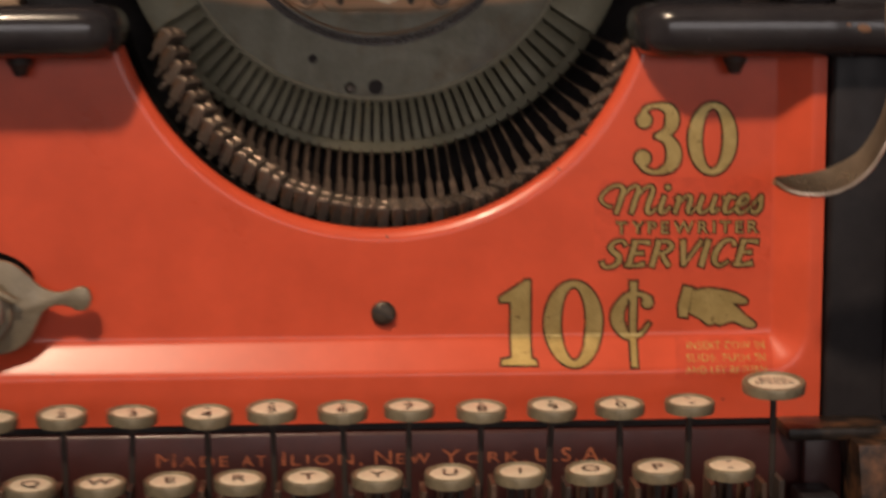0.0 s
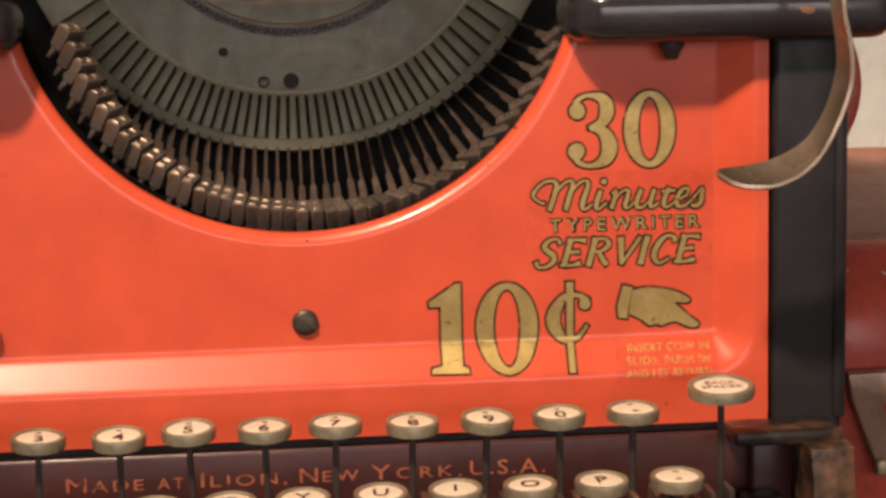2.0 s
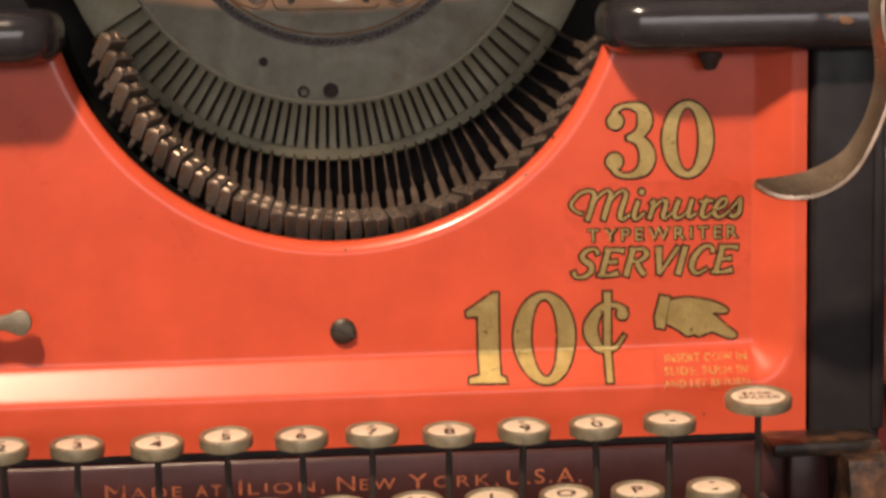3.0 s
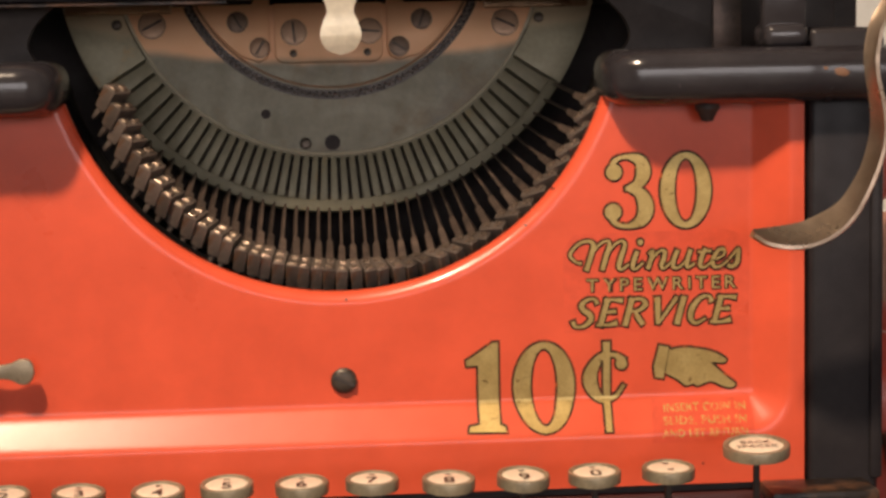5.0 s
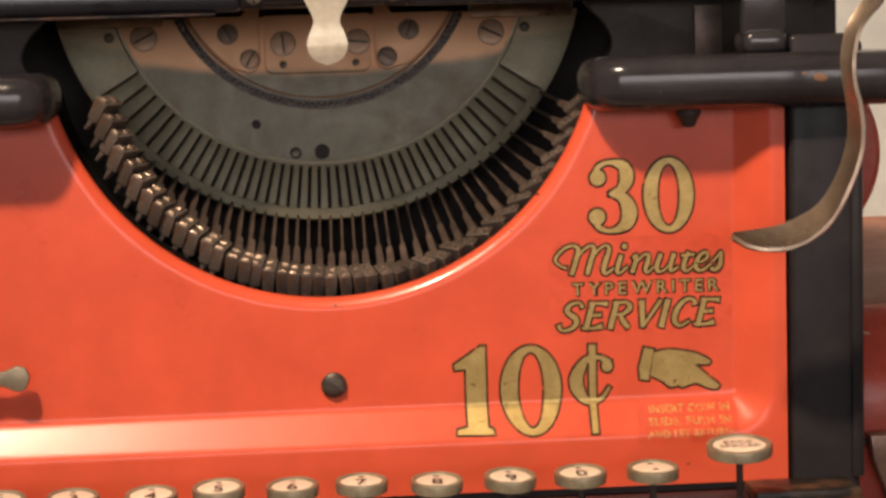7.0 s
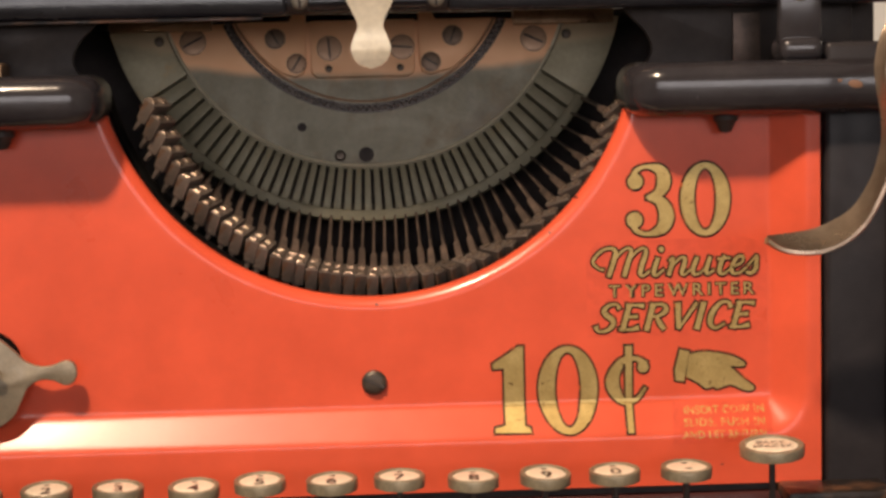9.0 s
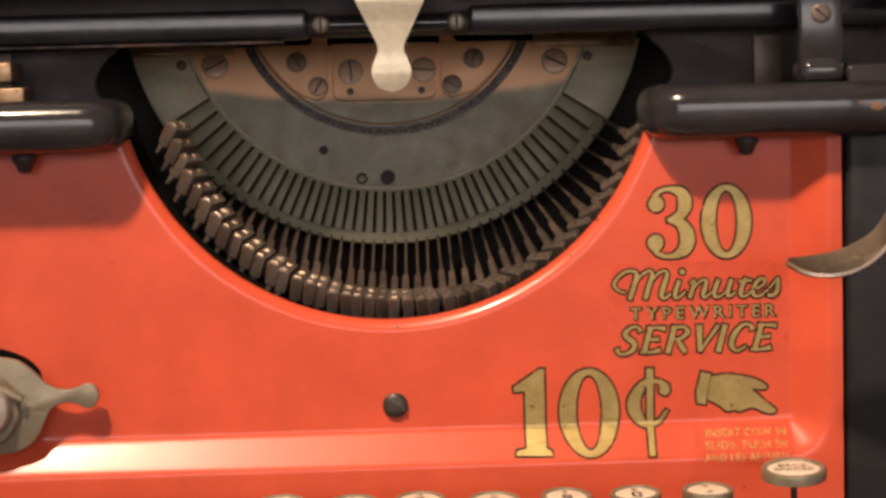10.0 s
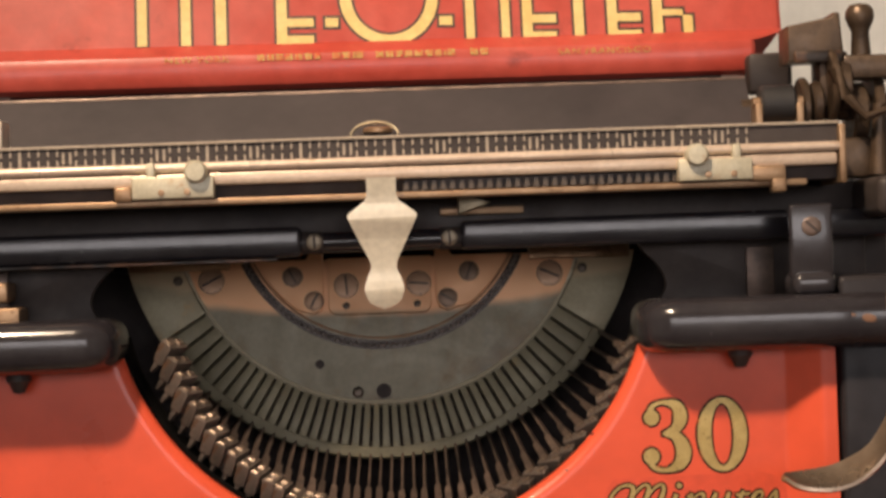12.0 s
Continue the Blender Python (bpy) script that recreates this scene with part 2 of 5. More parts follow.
def rbox(x0, x1, y0, y1, z0, z1, bev=0.6, seg=2, bm=None):
    own = bm is None
    b = bmesh.new()
    bmesh.ops.create_cube(b, size=1)
    for v in b.verts:
        v.co = Vector((x0 if v.co.x < 0 else x1, y0 if v.co.y < 0 else y1, z0 if v.co.z < 0 else z1))
    if bev > 0:
        bmesh.ops.bevel(b, geom=b.edges[:], offset=bev, segments=seg, profile=0.5, affect="EDGES")
    return b if own else join(bm, b)


def join(bm, other):
    tmp = bpy.data.meshes.new("tmp")
    other.to_mesh(tmp)
    other.free()
    bm.from_mesh(tmp)
    bpy.data.meshes.remove(tmp)
    return bm


def turned(profile, seg=32, axis="z", place=(0, 0, 0), bm=None):
    """A body of revolution: rows of radius, height along the axis."""
    b = bmesh.new()
    rings = []
    for r, h in profile:
        ring = []
        for i in range(seg if r > 1e-6 else 1):
            a = 2 * math.pi * i / seg
            p = (r * math.cos(a), r * math.sin(a), h)
            p = {"z": p, "y": (p[0], -p[2], p[1]), "x": (p[2], p[0], p[1])}[axis]
            ring.append(b.verts.new(Vector(p) + Vector(place)))
        rings.append(ring)
    for lo, hi in zip(rings, rings[1:]):
        n = max(len(lo), len(hi))
        for i in range(n):
            j = (i + 1) % n
            vs = []
            for v in (lo[i % len(lo)], lo[j % len(lo)], hi[j % len(hi)], hi[i % len(hi)]):
                if v not in vs:
                    vs.append(v)
            if len(vs) > 2:
                b.faces.new(vs)
    bmesh.ops.recalc_face_normals(b, faces=b.faces[:])
    return b if bm is None else join(bm, b)


def prism(outline, y0, y1, bev=0.3, bm=None):
    """A plate with an outline in x and z, from depth y0 (front) to y1."""
    b = bmesh.new()
    front = b.faces.new([b.verts.new((x, y0, z)) for x, z in outline])
    back = bmesh.ops.extrude_face_region(b, geom=[front])
    for v in (g for g in back["geom"] if isinstance(g, bmesh.types.BMVert)):
        v.co.y = y1
    bmesh.ops.recalc_face_normals(b, faces=b.faces[:])
    if bev > 0:
        rim = [e for e in b.edges if all(abs(v.co.y - y0) < 1e-5 for v in e.verts)]
        bmesh.ops.bevel(b, geom=rim, offset=bev, segments=2, profile=0.5, affect="EDGES")
    return b if bm is None else join(bm, b)


def tube(points, radius, seg=10, bm=None):
    b = bmesh.new()
    pts = [Vector(p) for p in points]
    rad = radius if isinstance(radius, (list, tuple)) else [radius] * len(pts)
    rings = []
    for i, p in enumerate(pts):
        d = (pts[min(i + 1, len(pts) - 1)] - pts[max(i - 1, 0)]).normalized()
        u = d.cross(Vector((0, 0, 1)) if abs(d.z) < 0.9 else Vector((0, 1, 0))).normalized()
        w = d.cross(u)
        rings.append([b.verts.new(p + rad[i] * (math.cos(a) * u + math.sin(a) * w)) for a in (2 * math.pi * k / seg for k in range(seg))])
    for lo, hi in zip(rings, rings[1:]):
        for k in range(seg):
            b.faces.new((lo[k], lo[(k + 1) % seg], hi[(k + 1) % seg], hi[k]))
    b.faces.new(rings[0])
    b.faces.new(rings[-1])
    bmesh.ops.recalc_face_normals(b, faces=b.faces[:])
    return b if bm is None else join(bm, b)


def smooth_line(points, n=8):
    """Catmull-Rom line through points of any dimension."""
    pts = [np.array(p, float) for p in points]
    pts = [2 * pts[0] - pts[1]] + pts + [2 * pts[-1] - pts[-2]]
    out = []
    for a, b, c, d in zip(pts, pts[1:], pts[2:], pts[3:]):
        for k in range(n):
            t = k / n
            out.append(0.5 * (2 * b + (c - a) * t + (2 * a - 5 * b + 4 * c - d) * t * t + (3 * b - a - 3 * c + d) * t**3))
    return out + [pts[-2]]


def arc(cx, cz, r, a0, a1, n):
    return [(cx + r * math.cos(radians(a0 + (a1 - a0) * i / n)), cz + r * math.sin(radians(a0 + (a1 - a0) * i / n))) for i in range(n + 1)]


def slotted_screw(r, turn=0.0, dome=0.5):
    """A slotted screw head that faces -y, with its seat at the origin."""
    b = turned([(r, -0.6), (r, dome * 0.55), (r * 0.85, dome * 0.9), (r * 0.55, dome * 1.05), (0, dome * 1.1)], 24, "y")
    return b


SCREW_SLOT = {}


def screw(name, parent, x, y, z, r, turn, material, dome=0.6, label="slotted screw"):
    m = at(x, y, z, 0, turn, 0)
    key = (round(r, 2), dome, material.name)
    if key not in SCREW_SLOT:
        head = part(name, slotted_screw(r, 0, dome), material, parent, label, m)
        w = max(r * 0.13, 0.22)
        # A dark strip on the head stands in for the slot's shade.
        slot = part("slot", rbox(-r * 0.86, r * 0.86, -dome * 1.1 - 0.12, -dome * 0.4, -w, w, 0), DARKFILL, head)
        SCREW_SLOT[key] = (head.data, slot.data)
        return head
    head = part(name, None, material, parent, label, m, mesh=SCREW_SLOT[key][0])
    part("slot", None, DARKFILL, head, mesh=SCREW_SLOT[key][1])
    return head


def lettering(body, size, shear=0.0, offset=0.0, spacing=1.0, width=0.0, res=3):
    """The font's outline as a flat bmesh in x and z, its left lower corner at the origin, stretched to the width."""
    c = bpy.data.curves.new("text", "FONT")
    c.body, c.size, c.shear, c.offset, c.space_character, c.resolution_u = body, size, shear, offset, spacing, res
    ob = bpy.data.objects.new("text", c)
    scene.collection.objects.link(ob)
    me = bpy.data.meshes.new_from_object(ob.evaluated_get(bpy.context.evaluated_depsgraph_get()))
    bpy.data.objects.remove(ob)
    bpy.data.curves.remove(c)
    b = bmesh.new()
    b.from_mesh(me)
    bpy.data.meshes.remove(me)
    x0, x1 = min(v.co.x for v in b.verts), max(v.co.x for v in b.verts)
    k = width / (x1 - x0) if width else 1.0
    for v in b.verts:
        v.co = Vector(((v.co.x - x0) * k, 0, v.co.y))
    return b


def set_at(b, x, z, y=0.0):
    bmesh.ops.translate(b, vec=(x, y, z), verts=b.verts)
    return b


def layer(b):
    """Each piece of a decal lies a hair above the one before."""
    return -0.0005 * len(b.faces)


def stroke(points, widths, grow=0.0, n=10, bm=None):
    """A brush stroke in x and z whose width swells and thins."""
    rows = smooth_line([(*p, w) for p, w in zip(points, widths)], n)
    b = bmesh.new() if bm is None else bm
    left, right, up = [], [], layer(b)
    for i, (x, z, w) in enumerate(rows):
        d = rows[min(i + 1, len(rows) - 1)] - rows[max(i - 1, 0)]
        ln = math.hypot(d[0], d[1]) or 1
        nx, nz = -d[1] / ln, d[0] / ln
        ex = (-grow if i == 0 else grow if i == len(rows) - 1 else 0)
        cx, cz, h = x + d[0] / ln * ex, z + d[1] / ln * ex, max(w, 0.02) / 2 + grow
        left.append(b.verts.new((cx + nx * h, up, cz + nz * h)))
        right.append(b.verts.new((cx - nx * h, up, cz - nz * h)))
    for i in range(len(rows) - 1):
        b.faces.new((left[i], left[i + 1], right[i + 1], right[i]))
    return b


def blob(x, z, r, grow, bm):
    b = bmesh.new()
    b.faces.new([b.verts.new((px, layer(bm), pz)) for px, pz in arc(x, z, r + grow, 0, 345, 23)])
    return join(bm, b)


def poly(outline, grow, bm):
    """A flat shape, swollen outwards by grow."""
    n = len(outline)
    area = sum(outline[i][0] * outline[(i + 1) % n][1] - outline[(i + 1) % n][0] * outline[i][1] for i in range(n))
    s = 1 if area > 0 else -1
    pts = []
    for i in range(n):
        p, a, c = Vector(outline[i]), Vector(outline[i - 1]), Vector(outline[(i + 1) % n])
        d0, d1 = (p - a).normalized(), (c - p).normalized()
        n0, n1 = Vector((d0.y, -d0.x)) * s, Vector((d1.y, -d1.x)) * s
        nn = (n0 + n1)
        nn = nn / max(nn.length_squared / 2, 0.5)
        pts.append(p + nn * grow)
    b = bmesh.new()
    b.faces.new([b.verts.new((q.x, layer(bm), q.y)) for q in pts])
    b.normal_update()
    bmesh.ops.triangulate(b, faces=b.faces[:], ngon_method="EAR_CLIP")
    return join(bm, b)


def ring_shape(cx, cz, ax, az, bx, bz, grow, bm, lean=0.0, n=40):
    """An upright oval ring: outer radii ax, az and inner radii bx, bz."""
    b = bmesh.new()
    o, i_ = [], []
    for k in range(n):
        t = 2 * math.pi * k / n
        for lst, rx, rz in ((o, ax + grow, az + grow), (i_, max(bx - grow, 0.05), max(bz - grow, 0.05))):
            lst.append(b.verts.new((cx + rx * math.cos(t) + lean * rz * math.sin(t), 0, cz + rz * math.sin(t))))
    for k in range(n):
        j = (k + 1) % n
        b.faces.new((o[k], o[j], i_[j], i_[k]))
    return join(bm, b)


# ---- the room ----
def structure(name, bm, material, label):
    ob = part(name, bm, material, None)
    return tagged(ob, label, "", "", "structure")


structure("floor", rbox(-1700, 1700, -2500, 1000, -920, -860, 0), FLOORMAT, "brown floor boards of the room")
structure("ceiling", rbox(-1700, 1700, -2500, 1000, 1900, 1960, 0), CEIL, "white painted ceiling of the room")
structure("wall_north", rbox(-1700, 1700, 440, 540, -920, 1960, 0), PLASTER, "cream plaster wall behind the typewriter")
structure("wall_east", rbox(1700, 1800, -2500, 1100, -920, 1960, 0), PLASTER, "cream plaster side wall")
structure("wall_west", rbox(-1800, -1700, -2500, 1100, -920, 1960, 0), PLASTER, "cream plaster side wall")
back_wall = rbox(-1800, -1050, -2600, -2500, -920, 1960, 0)
rbox(1250, 1800, -2600, -2500, -920, 1960, 0, bm=back_wall)
rbox(-1050, 1250, -2600, -2500, -920, 140, 0, bm=back_wall)
rbox(-1050, 1250, -2600, -2500, 660, 1960, 0, bm=back_wall)
structure("wall_south", back_wall, PLASTER, "cream plaster wall with a window opening")

table = thing("table", 0, 100, -860, "dark oak display table under the typewriter", "table")
TABLE_Z = -112
part("tabletop", rbox(-520, 520, -220, 425, TABLE_Z - 30, TABLE_Z, 3), WOOD, table)
for tx in (-480, 480):
    for ty in (-180, 380):
        part("leg", rbox(tx - 28, tx + 28, ty - 28, ty + 28, -860, TABLE_Z - 30, 2), WOOD, table)

# ---- the typewriter ----
typewriter = thing("typewriter", 0, 40, TABLE_Z, "old coin-operated typewriter with red enamelled front and black frame", "typewriter")
RIM_X, RIM_Z, RIM_R = 0.4, 99.2, 75.2


def front_y(x, z):
    """Depth of the pressed front panel: a flat field with a sloping raised border at the sides and foot."""
    qx, qz = abs(x) - 110.0, -5.3 - z
    d = math.hypot(max(qx, 0), max(qz, 0)) + min(max(qx, qz), 0) - 1.5
    t, e = d / 9.2, 0.10
    t = 0 if t < -e else (t + e) ** 2 / (4 * e) if t < e else t if t < 1 - e else 1 - (1 + e - t) ** 2 / (4 * e) if t < 1 + e else 1
    q = max(78.4 - math.hypot(x - RIM_X, z - RIM_Z), 0)
    return -5.6 * t + q * q / 5.5


def front_panel():
    b = bmesh.new()
    nr = 84
    foot, side = -30.5, 125.0
    corner = [math.degrees(math.atan2(foot - RIM_Z, s * side - RIM_X)) for s in (-1, 1)]
    angles = sorted([-168 + 156 * i / 300 for i in range(301)] + corner)
    grid = []
    for a in angles:
        c, s = math.cos(radians(a)), math.sin(radians(a))
        far = min((side - RIM_X) / c if c > 0 else 1e9, (-side - RIM_X) / c if c < 0 else 1e9, (foot - RIM_Z) / s)
        row = [(75.0, 4.2), (75.0, 2.8), (75.08, 2.2)]
        pts = [(RIM_X + r * c, y, RIM_Z + r * s) for r, y in row]
        for k in range(nr + 1):
            t = k / nr
            r = RIM_R + (far - 0.5 - RIM_R) * t
            x, z = RIM_X + r * c, RIM_Z + r * s
            pts.append((x, front_y(x, z), z))
        for dr, dy in ((0.15, 0.4), (0.5, 1.4), (0.5, 9.0)):
            r = far - 0.5 + dr
            x, z = RIM_X + r * c, RIM_Z + r * s
            pts.append((x, front_y(x, z) + dy, z))
        grid.append([b.verts.new(p) for p in pts])
    for lo, hi in zip(grid, grid[1:]):
        for i in range(len(lo) - 1):
            b.faces.new((lo[i], lo[i + 1], hi[i + 1], hi[i]))
    bmesh.ops.recalc_face_normals(b, faces=b.faces[:])
    return b


panel = part("front_panel", front_panel(), RED, typewriter, "glossy red enamelled front panel with a round cut-out", angle=60)


def face_front(b):
    """Turns every face of a flat shape to the front."""
    b.normal_update()
    bmesh.ops.reverse_faces(b, faces=[f for f in b.faces if f.normal.y > 0])


def decal(name, b, lift, material, label=""):
    """Lays a flat shape on the pressed panel."""
    for z in (-5.6, -6.2, -6.8, -7.4, -8.2, -11, -14, -15.2, -15.9, -16.5, -17.2, -17.8):
        geom = b.verts[:] + b.edges[:] + b.faces[:]
        bmesh.ops.bisect_plane(b, geom=geom, plane_co=(0, 0, z), plane_no=(0, 0, 1), dist=1e-5)
    for x in (110.3, 110.9, 111.5, 112.1):
        geom = b.verts[:] + b.edges[:] + b.faces[:]
        bmesh.ops.bisect_plane(b, geom=geom, plane_co=(x, 0, 0), plane_no=(1, 0, 0), dist=1e-5)
    for v in b.verts:
        v.co.y += front_y(v.co.x, v.co.z) - lift
    face_front(b)
    return part(name, b, material, panel, label, angle=0)


def both(name, make, edge=0.62, label=""):
    decal(name + "_outline", make(edge), 0.10, OUTLINE)
    decal(name, make(0.0), 0.58, GOLD, label)


def figure_three(g):
    b = stroke([(73.4, 54.6), (74.3, 57.6), (77.4, 58.7), (81.0, 57.6), (82.0, 54.4), (80.6, 51.4), (77.2, 50.0)], [2.2, 1.3, 1.1, 2.9, 3.7, 2.6, 0.9], g)
    stroke([(77.2, 50.2), (80.8, 49.0), (82.6, 45.4), (81.6, 41.8), (78.0, 40.0), (74.4, 40.8), (73.0, 43.8)], [0.9, 2.8, 4.0, 3.4, 1.2, 1.3, 2.2], g, bm=b)
    blob(74.0, 54.6, 2.1, g, b)
    return blob(73.7, 43.9, 2.2, g, b)


def figure_one(g):
    b = bmesh.new()
    poly([(36.6, -12.2), (36.6, 3.4), (33.6, 3.2), (33.4, 4.6), (37.4, 7.2), (40.6, 9.4), (42.0, 9.4), (42.0, -12.4), (43.4, -13.0), (43.6, -14.2), (33.6, -14.0), (33.8, -12.8)], g, b)
    return b


def cent_sign(g):
    b = stroke([(76.0, 3.2), (73.8, 5.0), (70.0, 4.6), (67.3, 0.6), (67.2, -3.0), (69.6, -6.6), (73.6, -6.4), (76.2, -3.2)], [2.6, 1.2, 1.8, 3.3, 3.5, 2.0, 1.1, 0.8], g)
    blob(75.6, 2.6, 1.5, g, b)
    return poly([(70.6, -15.0), (70.6, 8.7), (72.5, 8.7), (72.2, -15.0)], g, b)


def pointer(g):
    b = bmesh.new()
    poly([(86.0, 7.3), (88.6, 6.7), (87.9, 2.6), (87.0, -1.8), (84.8, -1.4), (84.5, 1.6)], g, b)
    back = [(88.6, 5.9), (93.0, 6.5), (97.8, 5.8), (101.0, 4.9), (104.2, 3.1), (103.6, 2.0), (100.2, 2.2)]
    index_finger = [(102.0, 0.3), (104.8, -2.2), (106.8, -3.9), (105.9, -4.9), (103.6, -4.5), (100.6, -3.1)]
    curled = [(98.8, -3.3), (96.4, -4.1), (95.3, -3.5), (93.2, -3.9), (91.1, -2.3), (89.5, -1.4), (87.6, -0.4)]
    return poly([tuple(p) for p in smooth_line(back + index_finger + curled, 3)], g, b)


FILM = mat("aged_varnish_film", (0.642, 0.084, 0.040), (0.702, 0.097, 0.045), 0.30, 0, 30, 0.05, 420, 0.24, 0.05, spec=0.40)
for film in ([(60.2, 11.4), (110.6, 11.0), (110.9, 36.5), (104.0, 38.6), (63.0, 38.0), (60.0, 34.0)], [(83.0, -18.6), (111.0, -18.2), (111.4, -7.6), (83.6, -7.4)]):
    decal("varnish_film", poly(film, 0, bmesh.new()), 0.05, FILM, "slightly darker varnish film under the gold print")
both("figure_three", figure_three, label="gold leaf figure with a dark outline")
both("figure_zero", lambda g: ring_shape(93.5, 49.3, 6.9, 10.2, 3.1, 8.6, g, bmesh.new()), label="gold leaf figure with a dark outline")
both("figure_one", figure_one, label="gold leaf figure with a dark outline")
both("figure_zero", lambda g: ring_shape(54.4, -2.9, 8.3, 12.0, 3.7, 10.3, g, bmesh.new()), label="gold leaf figure with a dark outline")
both("cent_sign", cent_sign, label="gold leaf cent sign with a dark outline")
both("pointer_mark", pointer, label="gold leaf pointer with a dark outline")


def script_word(g):
    """The word Minutes in sloping brush script."""
    b = bmesh.new()
    lean = 0.30

    def s(points, widths, n=8):
        stroke([(62.0 + x + lean * z, 28.2 + z) for x, z in points], [w * 0.74 for w in widths], g, n, b)

    s([(2.4, 2.0), (0.8, 2.4), (-1.4, 4.4), (0.0, 7.2), (2.4, 8.0), (4.2, 7.0), (4.4, 4.0), (4.3, 0.0)], [0.9, 0.7, 1.0, 0.9, 1.0, 1.5, 1.7, 1.5])
    s([(4.4, 4.6), (6.0, 7.2), (7.6, 7.9), (8.6, 6.8), (8.6, 3.4), (8.6, 0.0)], [0.7, 0.8, 0.9, 1.4, 1.7, 1.5])
    s([(8.7, 4.6), (10.2, 7.1), (11.8, 7.8), (12.8, 6.6), (12.7, 3.0), (12.9, 0.8), (13.9, 0.1), (15.4, 1.4)], [0.7, 0.8, 0.9, 1.4, 1.7, 1.5, 0.9, 0.7])
    s([(16.6, 5.0), (16.5, 2.2), (16.8, 0.4), (17.8, 0.2), (19.2, 1.8)], [1.4, 1.6, 1.3, 0.8, 0.7])
    blob(62.0 + 16.8 + lean * 7.4, 28.2 + 7.4, 0.75, g, b)
    s([(20.0, 4.0), (20.8, 4.9), (21.1, 3.4), (21.0, 0.0)], [0.7, 1.0, 1.5, 1.5])
    s([(21.2, 2.6), (22.8, 4.8), (24.2, 4.7), (24.5, 3.0), (24.5, 0.8), (25.4, 0.1), (26.8, 1.6)], [0.7, 0.8, 1.2, 1.5, 1.4, 0.8, 0.7])
    s([(27.6, 5.0), (27.4, 2.0), (28.0, 0.3), (29.6, 0.4), (31.0, 2.4), (31.3, 5.0)], [1.4, 1.6, 1.2, 0.7, 0.7, 1.2])
    s([(31.2, 4.6), (31.2, 1.6), (31.8, 0.2), (33.4, 1.2)], [1.4, 1.5, 1.0, 0.7])
    s([(35.2, 5.2), (34.8, 2.4), (35.2, 0.5), (36.4, 0.1), (38.0, 1.6)], [1.3, 1.6, 1.4, 0.8, 0.7])
    s([(33.4, 4.3), (37.0, 4.5)], [0.8, 0.8], 3)
    s([(38.2, 1.8), (40.6, 3.2), (40.4, 4.8), (38.9, 4.6), (38.2, 2.4), (38.8, 0.4), (40.6, 0.2), (42.4, 1.8)], [0.7, 0.8, 1.0, 1.2, 1.5, 1.3, 0.8, 0.7])
    s([(42.6, 2.2), (44.2, 4.9), (44.7, 3.2), (45.0, 1.2), (44.0, 0.1), (42.6, 0.5)], [0.7, 0.9, 1.5, 1.5, 1.2, 1.3])
    return b


both("script_word", script_word, 0.52, "gold script lettering with a dark outline")


def capital(ch, x, z, w, h, k):
    def make(g):
        b = lettering(ch, h / 0.70, 0.0, g * 0.62)
        for v in b.verts:
            v.co.x = (v.co.x - w / 2) * k + w * k / 2 + (0 if g == 0 else -0.3 * g)
        return set_at(b, x, z)
    return make


word, x0 = "TYPEWRITER", 66.3
wides = [max(v.co.x for v in lettering(ch, 3.4 / 0.70).verts) for ch in word]
k = (40.6 - 1.45 * (len(word) - 1)) / sum(wides)
for ch, w in zip(word, wides):
    both("capital_letter", capital(ch, x0, 22.5, w, 3.4, k), 0.54, "small gold capital with a dark outline")
    x0 += w * k + 1.45


# the word SERVICE in sloping capitals drawn with a broad pen: width, then strokes with their widths
PEN_CAPITALS = {
    "S": (6.4, [([(5.3, 6.2), (4.2, 7.5), (2.2, 7.3), (1.2, 5.8), (2.4, 4.4), (4.2, 3.2), (4.6, 1.6), (3.2, 0.2), (1.0, 0.2), (0.0, 1.6)], [1.4, 0.8, 1.1, 1.6, 1.7, 1.7, 1.6, 1.0, 0.9, 1.5])]),
    "E": (6.3, [([(1.1, 7.6), (1.1, 0.0)], [1.7, 1.7]), ([(0.2, 7.2), (3.0, 7.2), (5.2, 6.9)], [0.8, 0.9, 1.6]), ([(1.0, 3.9), (4.2, 4.0)], [0.8, 1.3]), ([(0.0, 0.5), (3.0, 0.4), (5.3, 0.9)], [0.9, 0.9, 1.7])]),
    "R": (6.9, [([(1.1, 7.6), (1.1, 0.0)], [1.7, 1.7]), ([(0.2, 7.1), (3.6, 7.2), (5.0, 5.7), (3.6, 4.1), (1.2, 3.9)], [0.8, 1.0, 1.7, 1.0, 0.7]), ([(2.8, 4.0), (4.2, 2.0), (5.9, 0.2)], [0.9, 1.6, 1.4])]),
    "V": (6.4, [([(0.6, 7.6), (2.7, 0.3)], [1.9, 1.5]), ([(2.7, 0.2), (5.8, 7.5)], [0.8, 1.2])]),
    "I": (3.1, [([(1.1, 7.6), (1.1, 0.0)], [1.8, 1.8])]),
    "C": (6.5, [([(5.7, 5.9), (4.6, 7.4), (2.5, 7.2), (1.0, 4.6), (1.2, 1.6), (3.0, 0.2), (5.2, 1.4)], [1.6, 0.9, 1.2, 1.8, 1.7, 1.0, 0.8])]),
}


def pen_letter(strokes, x0):
    def make(g):
        b = bmesh.new()
        for points, widths in strokes:
            stroke([(x0 + 1.03 * x + 0.28 * z, 12.9 + z) for x, z in points], [0.80 * w for w in widths], g, 6, b)
        return b
    return make


x0 = 62.0
for ch in "SERVICE":
    both("sloping_letter", pen_letter(PEN_CAPITALS[ch][1], x0), 0.55, "sloping gold capital with a dark outline")
    x0 += 1.063 * PEN_CAPITALS[ch][0]
